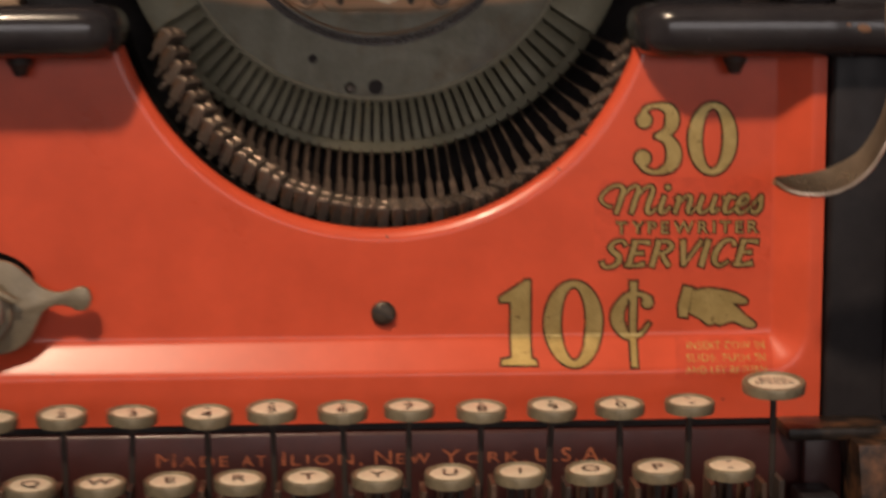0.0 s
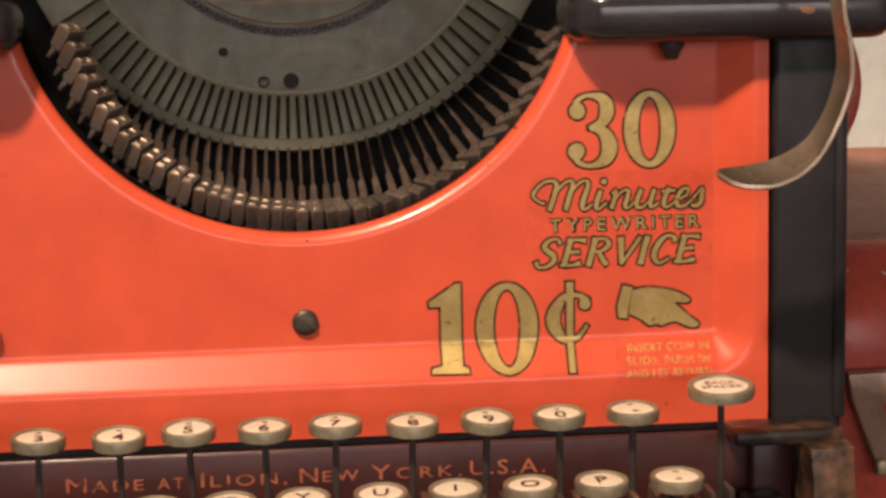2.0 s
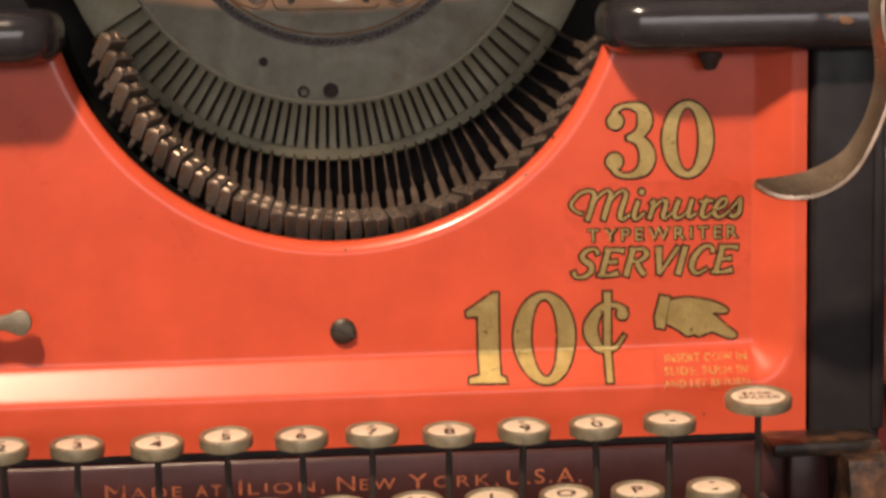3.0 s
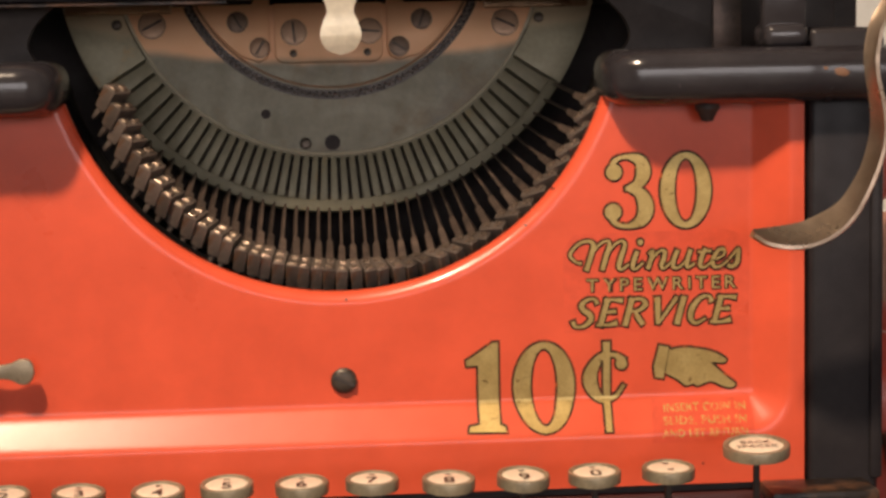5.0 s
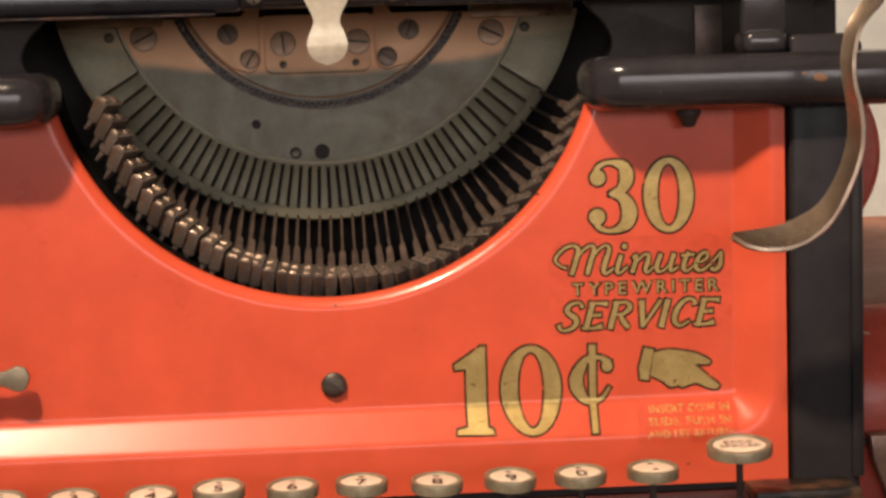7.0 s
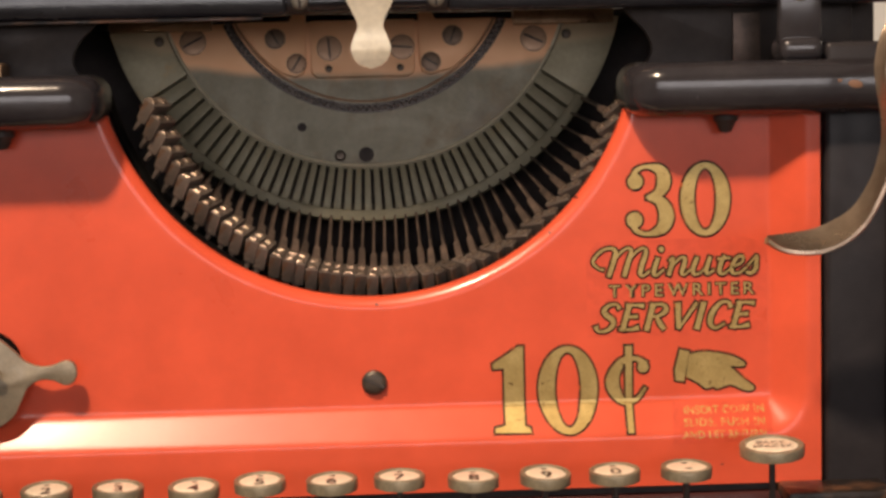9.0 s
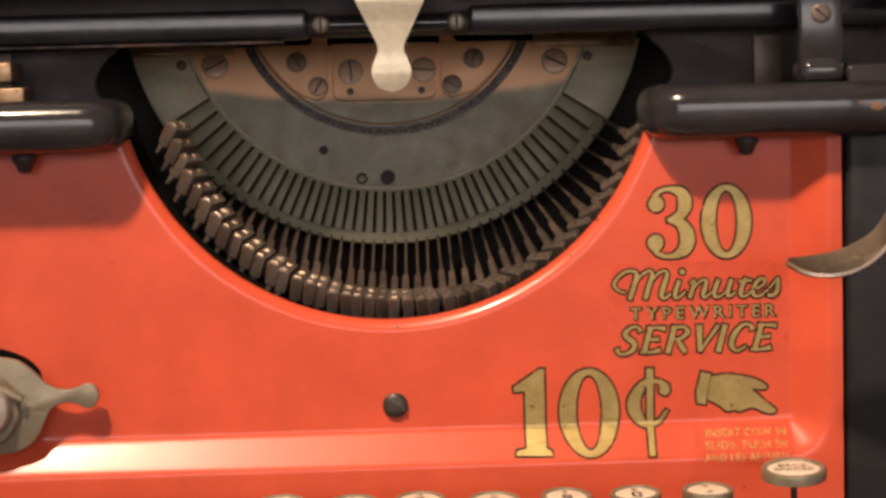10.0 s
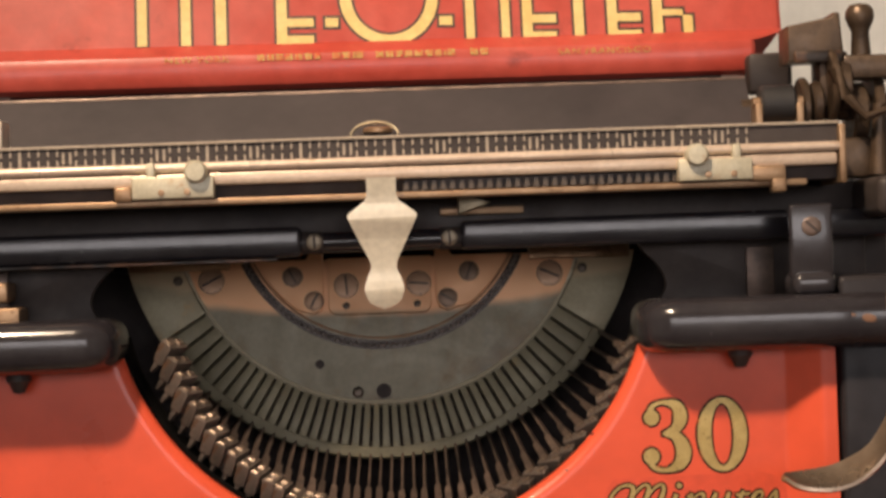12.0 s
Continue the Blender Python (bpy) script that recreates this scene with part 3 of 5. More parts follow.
for i, (line, lx, lw) in enumerate((("INSERT COIN IN", 86.8, 22.4), ("SLIDE, PUSH IN", 86.4, 22.8), ("AND LET RETURN", 85.8, 23.4))):
    decal("instruction_line", set_at(lettering(line, 2.8, 0, 0.06, 1.1, lw), lx, -10.6 - 3.2 * i), 0.16, FADEDGOLD, "small faded gold print")

screw("panel_screw", typewriter, 0.4, 0.0, 0.4, 3.5, 25, SCREW, 1.6, "dark domed slotted screw in the red panel")
# small chips in the enamel along the rim
for i, (cx, cz, cr) in enumerate(((1.6, 22.2, 0.55), (57.6, 50.6, 0.6), (50.0, 41.0, 0.5), (63.0, 60.6, 0.5), (96.8, -24.5, 0.45), (-92.0, -14.8, 0.4), (8.0, -28.8, 0.4))):
    bl = bmesh.new()
    bl.faces.new([bl.verts.new((cx + cr * (0.7 + 0.5 * math.sin(3.1 * k + i)) * math.cos(k * 0.7), 0, cz + cr * (0.7 + 0.4 * math.cos(2.3 * k + i)) * math.sin(k * 0.7))) for k in range(9)])
    decal("enamel_chip", bl, 0.08, MAROON)

# the coin lever, its knob and a black plate for the shaded slot above it
slot_line = smooth_line([(-124.0, 19.6), (-118.0, 21.4), (-112.5, 20.9), (-104.0, 18.6), (-98.2, 15.6), (-95.4, 11.4), (-97.0, 6.0)], 4)
part("lever_slot", prism([(p[0] - 1.6, p[1]) for p in slot_line] + [(-109.6, 2), (-120.5, 2)], -1.1, 2, 0.2), VOID, typewriter, "black plate standing in for the shaded opening behind the coin lever")
lever_line = smooth_line([(-121.0, 12.5), (-117.5, 16.8), (-112.0, 17.9), (-105.5, 16.9), (-101.0, 13.6), (-97.6, 10.2), (-93.6, 8.6), (-90.0, 8.9), (-87.0, 10.0), (-84.6, 9.4), (-83.6, 6.6),
                          (-84.8, 3.8), (-87.2, 3.2), (-90.2, 4.6), (-93.8, 4.7), (-97.0, 2.8), (-99.0, -1.0), (-101.4, -5.2), (-106.0, -8.2), (-112.0, -8.8), (-118.0, -6.6), (-121.4, -2.0), (-122.6, 5.0)], 4)
lever = part("coin_lever", prism([tuple(p) for p in lever_line], -7.4, -5.6, 0.5), LEVERSTEEL, typewriter, "tarnished nickel coin lever with a rounded thumb tab", at(3.0, 0, 0))
part("hub", turned([(10.6, -6.5), (10.6, 8.4), (9.8, 9.3), (0, 9.3)], 40, "y", (-115.4, 0, 3.4)), LEVERSTEEL, lever)
part("knob", turned([(7.0, 8.0), (7.0, 12.6), (6.4, 13.6), (5.0, 14.2), (0, 14.6)], 40, "y", (-114.0, 0, 4.2)), KNOBSTEEL, lever, "dull silver push knob")
part("arm", tube([(-134, -10.2, 18.5), (-124, -10.2, 15.2), (-112, -10.2, 10.8), (-104, -10.2, 6.5)], [2.0, 2.0, 1.8, 1.2], 10), LEVERSTEEL, lever)

def bullet_arm(x0, x1, y0, y1, z0, z1, s):
    """A cast arm with a rounded section whose inner end is rounded off in plan."""
    b = rbox(x0, x1, y0, y1, z0, z1, 0)
    end = x0 if s > 0 else x1
    nose = [e for e in b.edges if all(abs(v.co.x - end) < 0.01 and abs(v.co.y - y0) < 0.01 for v in e.verts)]
    bmesh.ops.bevel(b, geom=nose, offset=11.0, segments=8, profile=0.5, affect="EDGES")
    b.normal_update()
    sharp = [e for e in b.edges if len(e.link_faces) == 2 and e.calc_face_angle() > 0.6]
    bmesh.ops.bevel(b, geom=sharp, offset=5.6, segments=6, profile=0.5, affect="EDGES", clamp_overlap=True)
    return b


# side frames, cross arms and the dark inside
for s in (-1, 1):
    x0, x1 = sorted((s * 125.8, s * 144.8))
    frame_part = part("side_frame", rbox(x0, x1, -7, 150, TABLE_Z + 10, 92, 1.6, 3), FRAMEBLACK, typewriter, "black enamelled cast side frame")
    part("frame_edge", rbox(min(s * 142, s * 145.6), max(s * 142, s * 145.6), -8.4, -5, -30, 90, 1.2), FRAMEBLACK, frame_part)
    part("frame_foot", rbox(x0, x1, -30, 150, TABLE_Z, TABLE_Z + 12, 3), DULLBLACK, frame_part)
    xa, xb = sorted((s * 70.2, s * 156.0))
    arm = bullet_arm(xa, xb, -19.0 if s < 0 else -16.8, 14, 73.2 if s < 0 else 72.7, 87.4, s)
    cross = part("cross_arm", arm, BLACK, typewriter, "rounded black enamelled cross arm")
    stub = turned([(3.4, 0), (3.4, 2.4), (2.6, 3.4), (1.6, 5.6), (0, 6.0)], 12, "z", (0, 0, 0))
    bmesh.ops.scale(stub, vec=(1, 1, -1), verts=stub.verts)
    bmesh.ops.reverse_faces(stub, faces=stub.faces[:])
    bmesh.ops.translate(stub, vec=(s * 98.2, -6.5, 73.8), verts=stub.verts)
    part("thumb_screw", stub, DULLBLACK, cross, "small black thumb screw")
    if s > 0:
        for px, py, pz, w, h in ((131.6, -16.9, 80.6, 2.0, 1.1), (127.4, -16.9, 81.6, 0.7, 0.4)):
            chip = turned([(1.0, -0.4), (1.0, 0.05), (0.6, 0.14), (0, 0.16)], 14, "y")
            bmesh.ops.scale(chip, vec=(w, 1, h), verts=chip.verts)
            part("worn_patch", chip, COPPERY, cross, "copper brown patch where the enamel is worn off", at(px, py, pz, 0, 12, 0))
    # carriage guide bracket with a foot that curls over the arm
    xm = s * 118.6
    br = rbox(xm - 5.9, xm + 5.9, -8.5, -4.5, 91.5, 112, 0.9, 3)
    rbox(xm - 5.9, xm + 5.9, -11.5, 4, 87.0, 93.4, 2.4, 4, bm=br)
    part("guide_bracket", br, BLACK, typewriter, "glossy black guide bracket on the cross arm")
    screw("bracket_screw", typewriter, xm, -8.5, 105.8, 2.7, 40 * s, BARSTEEL, 0.7, "brown slotted screw in the bracket")
    # plates behind the arms
    inner = smooth_line([(s * 79.0, 85.0), (s * 82.4, 90.5), (s * 80.6, 96.0), (s * 75.5, 101.5), (s * 73.0, 106.0)], 5)
    part("back_plate", prism([tuple(p) for p in inner] + [(s * 126.5, 106), (s * 126.5, 84)], 22, 25, 0.4), DULLBLACK, typewriter, "dull dark plate behind the cross arm")
    # The lit patch on the plate is put in as a brown strip.
    part("inner_post", rbox(min(s * 105.5, s * 113.5), max(s * 105.5, s * 113.5), 20.5, 22.3, 86, 101, 0.4), BARSTEEL, typewriter, "brown strip standing in for a lit patch on the back plate")

part("inside_back", rbox(-125, 125, 88, 92, -60, 104, 0), DARKFILL, typewriter, "dark inside of the typewriter")
part("inside_floor", rbox(-125, 125, 12, 90, -64, -60, 0), DARKFILL, typewriter)
# The type rest is near black so the gap behind the rim reads shaded.
part("type_rest", prism(arc(RIM_X, RIM_Z, 74.6, -166, -14, 60) + arc(RIM_X, RIM_Z, 79, -14, -166, 60), 12, 26, 0), VOID, typewriter, "type rest coloured black as the shaded gap behind the rim")
part("cover_plate", rbox(-124, 124, 92, 150, 40, 101, 1), DULLBLACK, typewriter)

# ---- the type segment: a tilted plate with 42 slots ----
SEG = at(0, 57.5, 61, -11.3)
SC = Vector((0.6, 0, 60.2))


def seg_z(z):
    return (z - 61) * 1.02


TOP = 41.2
seg_back = [(-84, TOP), *[(SC.x + 80 * math.cos(radians(a)), SC.z + 80 * math.sin(radians(a))) for a in range(-166, -13, 4)], (84, TOP)]
segment = part("type_segment", prism([(x, z) for x, z in seg_back if z <= TOP + 0.1], 5.5, 12, 0), DARKFILL, typewriter, "grey-green slotted type segment", SEG)
lim = math.degrees(math.asin((SC.z - TOP) / 63.8))
inner_plate = arc(SC.x, SC.z, 63.8, -180 + lim, -lim, 70)
part("face_plate", prism(inner_plate, 0, 6, 0.4), SEGMENT, segment, "grey-green face plate with warm light painted on its upper part")
part("edge_bead", tube([(x, -0.25, z) for x, z in arc(SC.x, SC.z, 63.6, -180 + lim, -lim, 70)], 0.5, 6), BEADSTEEL, segment)
N_BARS = 42
# the slots are cut radially, at even steps across the machine
SLOT = [-90 + math.degrees(math.asin((-54.7 + 2.654 * i) / 64.9)) for i in range(N_BARS)]
A0, A1 = SLOT[0], SLOT[-1]
R_IN, R_SLOT, R_OUT = 64.7, 77.2, 80.5
for a, c in zip(SLOT, SLOT[1:]):
    gi, go = math.degrees(0.50 / R_IN), math.degrees(0.50 / R_SLOT)
    line = arc(SC.x, SC.z, R_IN, a + gi, c - gi, 2) + arc(SC.x, SC.z, R_SLOT, c - go, a + go, 2)
    part("tooth", prism(line, 0.1, 5.6, 0.15), TOOTHSTEEL, segment)
part("slot_web", prism(arc(SC.x, SC.z, 63.9, A0, A1, 50) + arc(SC.x, SC.z, R_IN, A1, A0, 50), 0.1, 5.0, 0), TOOTHSTEEL, segment)
part("slot_web", prism(arc(SC.x, SC.z, R_SLOT, A0, A1, 60) + arc(SC.x, SC.z, R_OUT, A1, A0, 60), 0.1, 5.5, 0.2), TOOTHSTEEL, segment, "olive rim of the slotted segment")
for s in (-1, 1):
    lo_a = A0 - 0.33 if s < 0 else A1 + 0.33
    end_in, end_out = math.degrees(math.asin((SC.z - TOP) / 64.3)), math.degrees(math.asin((SC.z - TOP) / R_OUT))
    hi_in, hi_out = (-180 + end_in, -180 + end_out) if s < 0 else (-end_in, -end_out)
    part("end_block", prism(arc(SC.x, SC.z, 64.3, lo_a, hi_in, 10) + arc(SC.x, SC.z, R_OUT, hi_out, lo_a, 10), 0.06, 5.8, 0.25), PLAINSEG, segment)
    part("top_strip", rbox(min(s * 46, s * 77), max(s * 46, s * 77), -1.6, 3, TOP - 2.2, TOP + 2.4, 0.5), BRASS, segment)
e = math.degrees(math.asin((SC.z - TOP) / 46.1))
# A flat dark band stands in for the shade in the spring groove.
part("spring_groove", prism(arc(SC.x, SC.z, 44.7, -180 + e, -e, 60) + arc(SC.x, SC.z, 47.5, -e, -180 + e, 60), -0.06, 0.4, 0), RINGSTEEL, segment, "flat dark band for the groove's shade round the centre plates")
coil = []
for k in range(56 * 8 + 1):
    a, w = radians(-180 + e + (180 - 2 * e) * k / (56 * 8)), 2 * math.pi * k / 8
    r = 46.1 + 0.50 * math.cos(w)
    coil.append((SC.x + r * math.cos(a), -0.35 + 0.50 * math.sin(w), SC.z + r * math.sin(a)))
part("coil_spring", tube(coil, 0.36, 6), SPRINGSTEEL, segment, "fine grey coil spring in its groove")
part("plate_lip", tube([(x, -0.1, z) for x, z in arc(SC.x, SC.z, 43.9, -180 + e + 1, -e - 1, 60)], 0.4, 6), PLATESCREW, segment)
for s in (-1, 1):
    e = math.degrees(math.asin((SC.z - TOP) / 43.4))
    ang = -e if s > 0 else -180 + e
    low = -53 if s > 0 else -127
    out = arc(SC.x, SC.z, 43.3, ang, low, 16)
    out += [(s * 23.4 - 0.2, 24.9), (s * 20.6 - 0.2, 24.0), (s * 18.2 - 0.2, 25.0), (s * 17.2 - 0.2, 27.5), (s * 17.2 - 0.2, TOP + 2.4), (s * 21.0 - 0.2, TOP + 2.4), (s * 22.5 - 0.2, TOP)]
    part("side_plate", prism(out, -1.5, 0.5, 0.35), SEGMENT, segment, "worn screwed plate browned by painted warm light")
corner_r = 3.0
cp = arc(-16.1 + corner_r, 23.6 + corner_r, corner_r, 180, 270, 5) + arc(15.6 - corner_r, 23.6 + corner_r, corner_r, 270, 360, 5) + [(15.6, TOP), (-16.1, TOP)]
part("centre_plate", prism(cp, -1.9, 0.5, 0.35), SEGMENT, segment, "worn centre plate browned by painted warm light")
for x, z, r, turn, mt, y, dome in ((-10.4, 92.9, 3.5, 85, PLATESCREW, -1.9, 0.3), (11.8, 92.9, 3.5, 5, PLATESCREW, -1.9, 0.3), (-26.8, 96.2, 2.8, 60, DULLSCREW, -1.5, 0.5), (27.3, 96.2, 2.8, 110, DULLSCREW, -1.5, 0.5),
                                   (-20.4, 88.6, 2.7, 120, PLATESCREW, -1.5, 0.4), (20.5, 88.3, 2.7, 30, DULLSCREW, -1.5, 0.4), (-51.8, 96.0, 3.7, -28, PLATESCREW, 0, 0.4), (52.2, 95.0, 3.7, 25, PLATESCREW, 0, 0.4)):
    m = SEG @ at(x, y, seg_z(z), 0, turn, 0)
    head = part("segment_screw", slotted_screw(r, 0, dome), mt, typewriter, "slotted screw in the segment plate", m)
    # Slot shade as a dark strip laid across the head.
    part("slot", rbox(-r * 0.86, r * 0.86, -dome * 1.1 - 0.1, -dome * 0.3, -0.36, 0.36, 0), DARKFILL if r > 3.6 else SCREW, head)
    part("seat_ring", turned([(r + 0.32, -0.3), (r + 0.32, 0.08), (r + 0.02, 0.1), (r + 0.02, -0.3)], 28, "y"), SCREW, head)
# Not all are rivets: the flattest dark disc stands in for a shaded hole.
for x, z, r, mt, y, dome in ((-62.0, 96.3, 1.5, SCREW, 0, 1.2), (62.3, 96.2, 1.5, SCREW, 0, 1.2), (-19.2, 69.6, 1.4, DARKFILL, 0, 0.1), (-7.8, 60.7, 1.7, SCREW, 0, 1.4), (0.1, 60.9, 2.3, DARKFILL, 0, 0.4),
                             (-10.6, 86.7, 1.1, SCREW, -1.9, 0.3), (11.1, 86.7, 1.1, SCREW, -1.9, 0.3)):
    part("rivet", turned([(r, -0.5), (r, dome * 0.4), (r * 0.7, dome * 0.85), (0, dome)], 16, "y"), mt, segment, "", at(x, y, seg_z(z)))

# ---- 42 typebars with their type heads ----
rng = random.Random(7)


def type_head_mesh():
    """A slug: a tapering block with a worn face in front, a shank below and two raised characters on top."""
    b = rbox(-1.72, 1.72, 0, 7.6, -6.9, 0, 0.35, 2)
    for v in b.verts:
        f = min(max(-v.co.z / 6.9, 0), 1)
        v.co.x *= 1 - 0.16 * f
        v.co.y = v.co.y * (1 - 0.25 * f) + 0.5 * f
    tail = rbox(-0.9, 0.9, 0.8, 2.6, -10.8, -5.2, 0.3, 1)
    for v in tail.verts:
        if v.co.z < -8:
            v.co.x = v.co.x * 0.5 - 0.9
            v.co.y += 0.5
    join(b, tail)
    n = len(b.faces)
    for y0, y1 in ((0.35, 3.0), (4.2, 6.9)):
        rbox(-1.0, 1.0, y0 + 0.2, y1 - 0.2, -0.3, 0.45, 0.18, 1, bm=b)
    b.faces.ensure_lookup_table()
    for f in b.faces[n:]:
        f.material_index = 1
    return b


type_head = None
for i in range(N_BARS):
    th = radians(SLOT[i])
    ph_d = -163.7 + 3.56 * i + 3.6 * math.sin(2 * math.pi * i / 37) + rng.uniform(-0.35, 0.35)
    ph = radians(ph_d)
    co = math.cos(ph)
    rh = 68.4 + (5.0 * co if co > 0 else -4.6 * co * co) + rng.uniform(-0.4, 0.4)
    head_y = 8.0 + rng.uniform(-0.5, 0.5)
    m = at(1.6 + rh * co, head_y, 97.4 + rh * math.sin(ph), 0, -(0.46 if co < 0 else 0.60) * (ph_d + 90) + rng.uniform(-2.5, 2.5), 0)
    m = m @ pose(0, 0, 0, 19 + rng.uniform(-3, 3), 0, 0) @ pose(0, 0, 0, 0, 0, (30 if co < 0 else 80) * co + rng.uniform(-3, 3)) @ Matrix.Diagonal((1 + 0.28 * max(0, -co), 1, 1, 1))
    start = SEG @ Vector(((SC.x + 76.5 * math.cos(th)) * MM, 0.0035, (SC.z + 76.5 * math.sin(th)) * MM)) / MM
    rim = SEG @ Vector(((SC.x + 80.2 * math.cos(th)) * MM, 0.0020, (SC.z + 80.2 * math.sin(th)) * MM)) / MM
    end = m @ Vector((0, 0.0046, -0.0028)) / MM
    b = bmesh.new()
    rows = []
    flag = rng.uniform(0.60, 0.68)
    for f, wt, hn in ((0, 0.3, 1.6), (0.1, 0.3, 1.6), (flag, 0.36, 1.5), (flag + 0.07, 0.85, 2.4), (0.93, 1.0, 2.6), (1.0, 0.9, 1.8)):
        p = start.lerp(rim, f / 0.1) if f <= 0.1 else rim.lerp(end, (f - 0.1) / 0.9)
        d = (end - rim).normalized()
        tang = Vector((-math.sin(ph), 0, math.cos(ph)))
        nn = d.cross(tang).normalized()
        rows.append([b.verts.new(p + tang * sx * wt + nn * sz * hn) for sx, sz in ((-1, -1), (1, -1), (1, 1), (-1, 1))])
    for lo, hi in zip(rows, rows[1:]):
        for q in range(4):
            b.faces.new((lo[q], lo[(q + 1) % 4], hi[(q + 1) % 4], hi[q]))
    b.faces.new(rows[0])
    b.faces.new(rows[-1])
    bmesh.ops.recalc_face_normals(b, faces=b.faces[:])
    bar = part("typebar", b, BARSTEEL, typewriter, "thin rusty steel typebar")
    if type_head is None:
        type_head = part("type_head", type_head_mesh(), TYPESTEEL, bar, "brown worn type slug", m, angle=20)
        type_head.data.materials.append(TYPEFACE)
    else:
        part("type_head", None, TYPESTEEL, bar, "brown worn type slug", m, mesh=type_head.data)

# ---- front bar with the maker's town, key levers, keys ----
part("name_bar", rbox(-126, 121, -4.5, 14, -62, -32.6, 1.6, 3), MAROON, typewriter, "maroon enamelled bar behind the keys")
part("bar_end", rbox(119.5, 130.6, -9.6, -5.5, -62, -33.4, 1.0, 2), MAROON, typewriter)
# Dark strip put in for the shade of the gap under the panel.
part("top_gap", rbox(-126, 118, -2.5, 5, -34.4, -29.8, 0.5), DARKFILL, typewriter)
name_bar = typewriter.children[-3]
for word, x0, x1 in (("MADE", -63.9, -42.9), ("AT", -39.9, -32.4), ("ILION,", -28.6, -5.1), ("NEW", -2.4, 14.0), ("YORK,", 16.6, 41.8), ("U.S.A.", 43.3, 64.4)):
    b = bmesh.new()
    x = 0.0
    for k, ch in enumerate(word):
        big = (k == 0 and word != "AT") or word == "U.S.A."
        c = lettering(ch, 5.7 if big else 4.3, 0, 0.0, 1.0)
        w = max(v.co.x for v in c.verts)
        join(b, set_at(c, x, 0))
        x += w + 1.0
    k = (x1 - x0 - 0.8) / (x - 1.0)
    for v in b.verts:
        v.co = Vector((x0 + v.co.x * k, -4.62, -42.2 + v.co.z))
    bmesh.ops.recalc_face_normals(b, faces=b.faces[:])
    part("town_lettering", b, ORANGEPRINT, name_bar, "worn orange capitals on the bar")

KEY_R = 0.935
RING = [(7.2, -1.3), (7.3, 1.2), (7.1, 1.7), (6.5, 1.9), (6.0, 1.7), (5.85, 1.1), (0, 1.1)]


def key_parts(oval=1.0):
    ring = turned([(0, -1.6), (6.4, -1.6), *RING], 36)
    face = turned([(5.95, 1.15), (5.7, 1.32), (4.0, 1.5), (0, 1.6)], 32)
    for b in (ring, face):
        bmesh.ops.scale(b, vec=(oval * KEY_R, oval * KEY_R, KEY_R), verts=b.verts)
    return ring, face


key_meshes = {}


def key(x, y, z, legend, upper="", oval=1.0, small=0.0, drop=36, tilt=5.5):
    m = at(x, y, z, tilt + rng.uniform(-1.5, 1.5), rng.uniform(-2, 2), rng.uniform(-6, 6))
    if oval not in key_meshes:
        ring, face = key_parts(oval)
        ob = part("key", ring, NICKEL, typewriter, "round nickel-rimmed key with a cream face", m)
        fc = part("key_face", face, CREAM, ob)
        key_meshes[oval] = (ob.data, fc.data)
    else:
        ob = part("key", None, NICKEL, typewriter, "round nickel-rimmed key with a cream face", m, mesh=key_meshes[oval][0])
        part("key_face", None, CREAM, ob, mesh=key_meshes[oval][1])
    lines = legend.split("|")
    b = bmesh.new()
    for k, line in enumerate(lines):
        size = small or 6.4
        c = lettering(line, size, 0, 0.015 if small else 0.05, 1.08)
        x1 = max(v.co.x for v in c.verts)
        dz = (-0.36 * size if len(lines) == 1 else 0.55 - k * size * 1.12)
        if upper:
            dz -= 1.6
        join(b, set_at(c, -x1 / 2, dz))
    if upper == "bar":
        rbox(-0.7, 0.7, -0.01, 0.01, 2.3, 3.0, 0, bm=b)
    for v in b.verts:
        v.co = Vector((v.co.x, v.co.z, 1.66))
    bmesh.ops.recalc_face_normals(b, faces=b.faces[:])
    part("legend", b, INK, ob, "black letter on the key face")
    st = rbox(-0.8, 0.8, -0.8, 0.8, -drop, -1.4, 0.25, 1)
    part("stem", st, DULLBLACK, ob, "flat dark key stem")
    return ob


for ch, x, up in (("1", -104.5, ""), ("2", -86.2, "bar"), ("3", -67.6, "bar"), ("4", -47.8, "bar"), ("5", -30.5, "bar"), ("6", -11.6, "bar"), ("7", 6.2, "bar"), ("8", 25.7, "bar"), ("9", 44.8, "bar"), ("0", 63.2, "bar"), ("-", 82.3, "bar")):
    key(x, -32, -21.0 + 1.2 * rng.uniform(-0.5, 0.5) + 0.009 * x, ch, up)
key(104.8, -34, -15.0, "BACK|SPACER", "", 1.26, 2.9, 46)
for ch, x in zip("QWERTYUIOP", (-93.0, -74.9, -56.8, -38.7, -20.8, -2.7, 16.4, 34.9, 53.6, 71.6)):
    key(x, -46, -36.0 + 0.012 * x, ch, "", 1.0, 0, 34)
key(90.7, -46, -35.0, "-", "bar", 1.0, 0, 34)
for ch, x in zip("ASDFGHJKL;", (-86.5, -68, -49.5, -31, -12.5, 6, 24.5, 43, 61.5, 80)):
    key(x, -62, -51.5 + 0.01 * x, ch, "", 1.0, 0, 34)
key(98.5, -62, -50.6, ",", "bar", 1.0, 0, 34)
# comb of upright key levers under the keys
LEVERS = mat("brown_lever_steel", (0.085, 0.054, 0.042), (0.22, 0.140, 0.100), 0.4, 0.4, 120, 0.2, 500, vary=0.3)
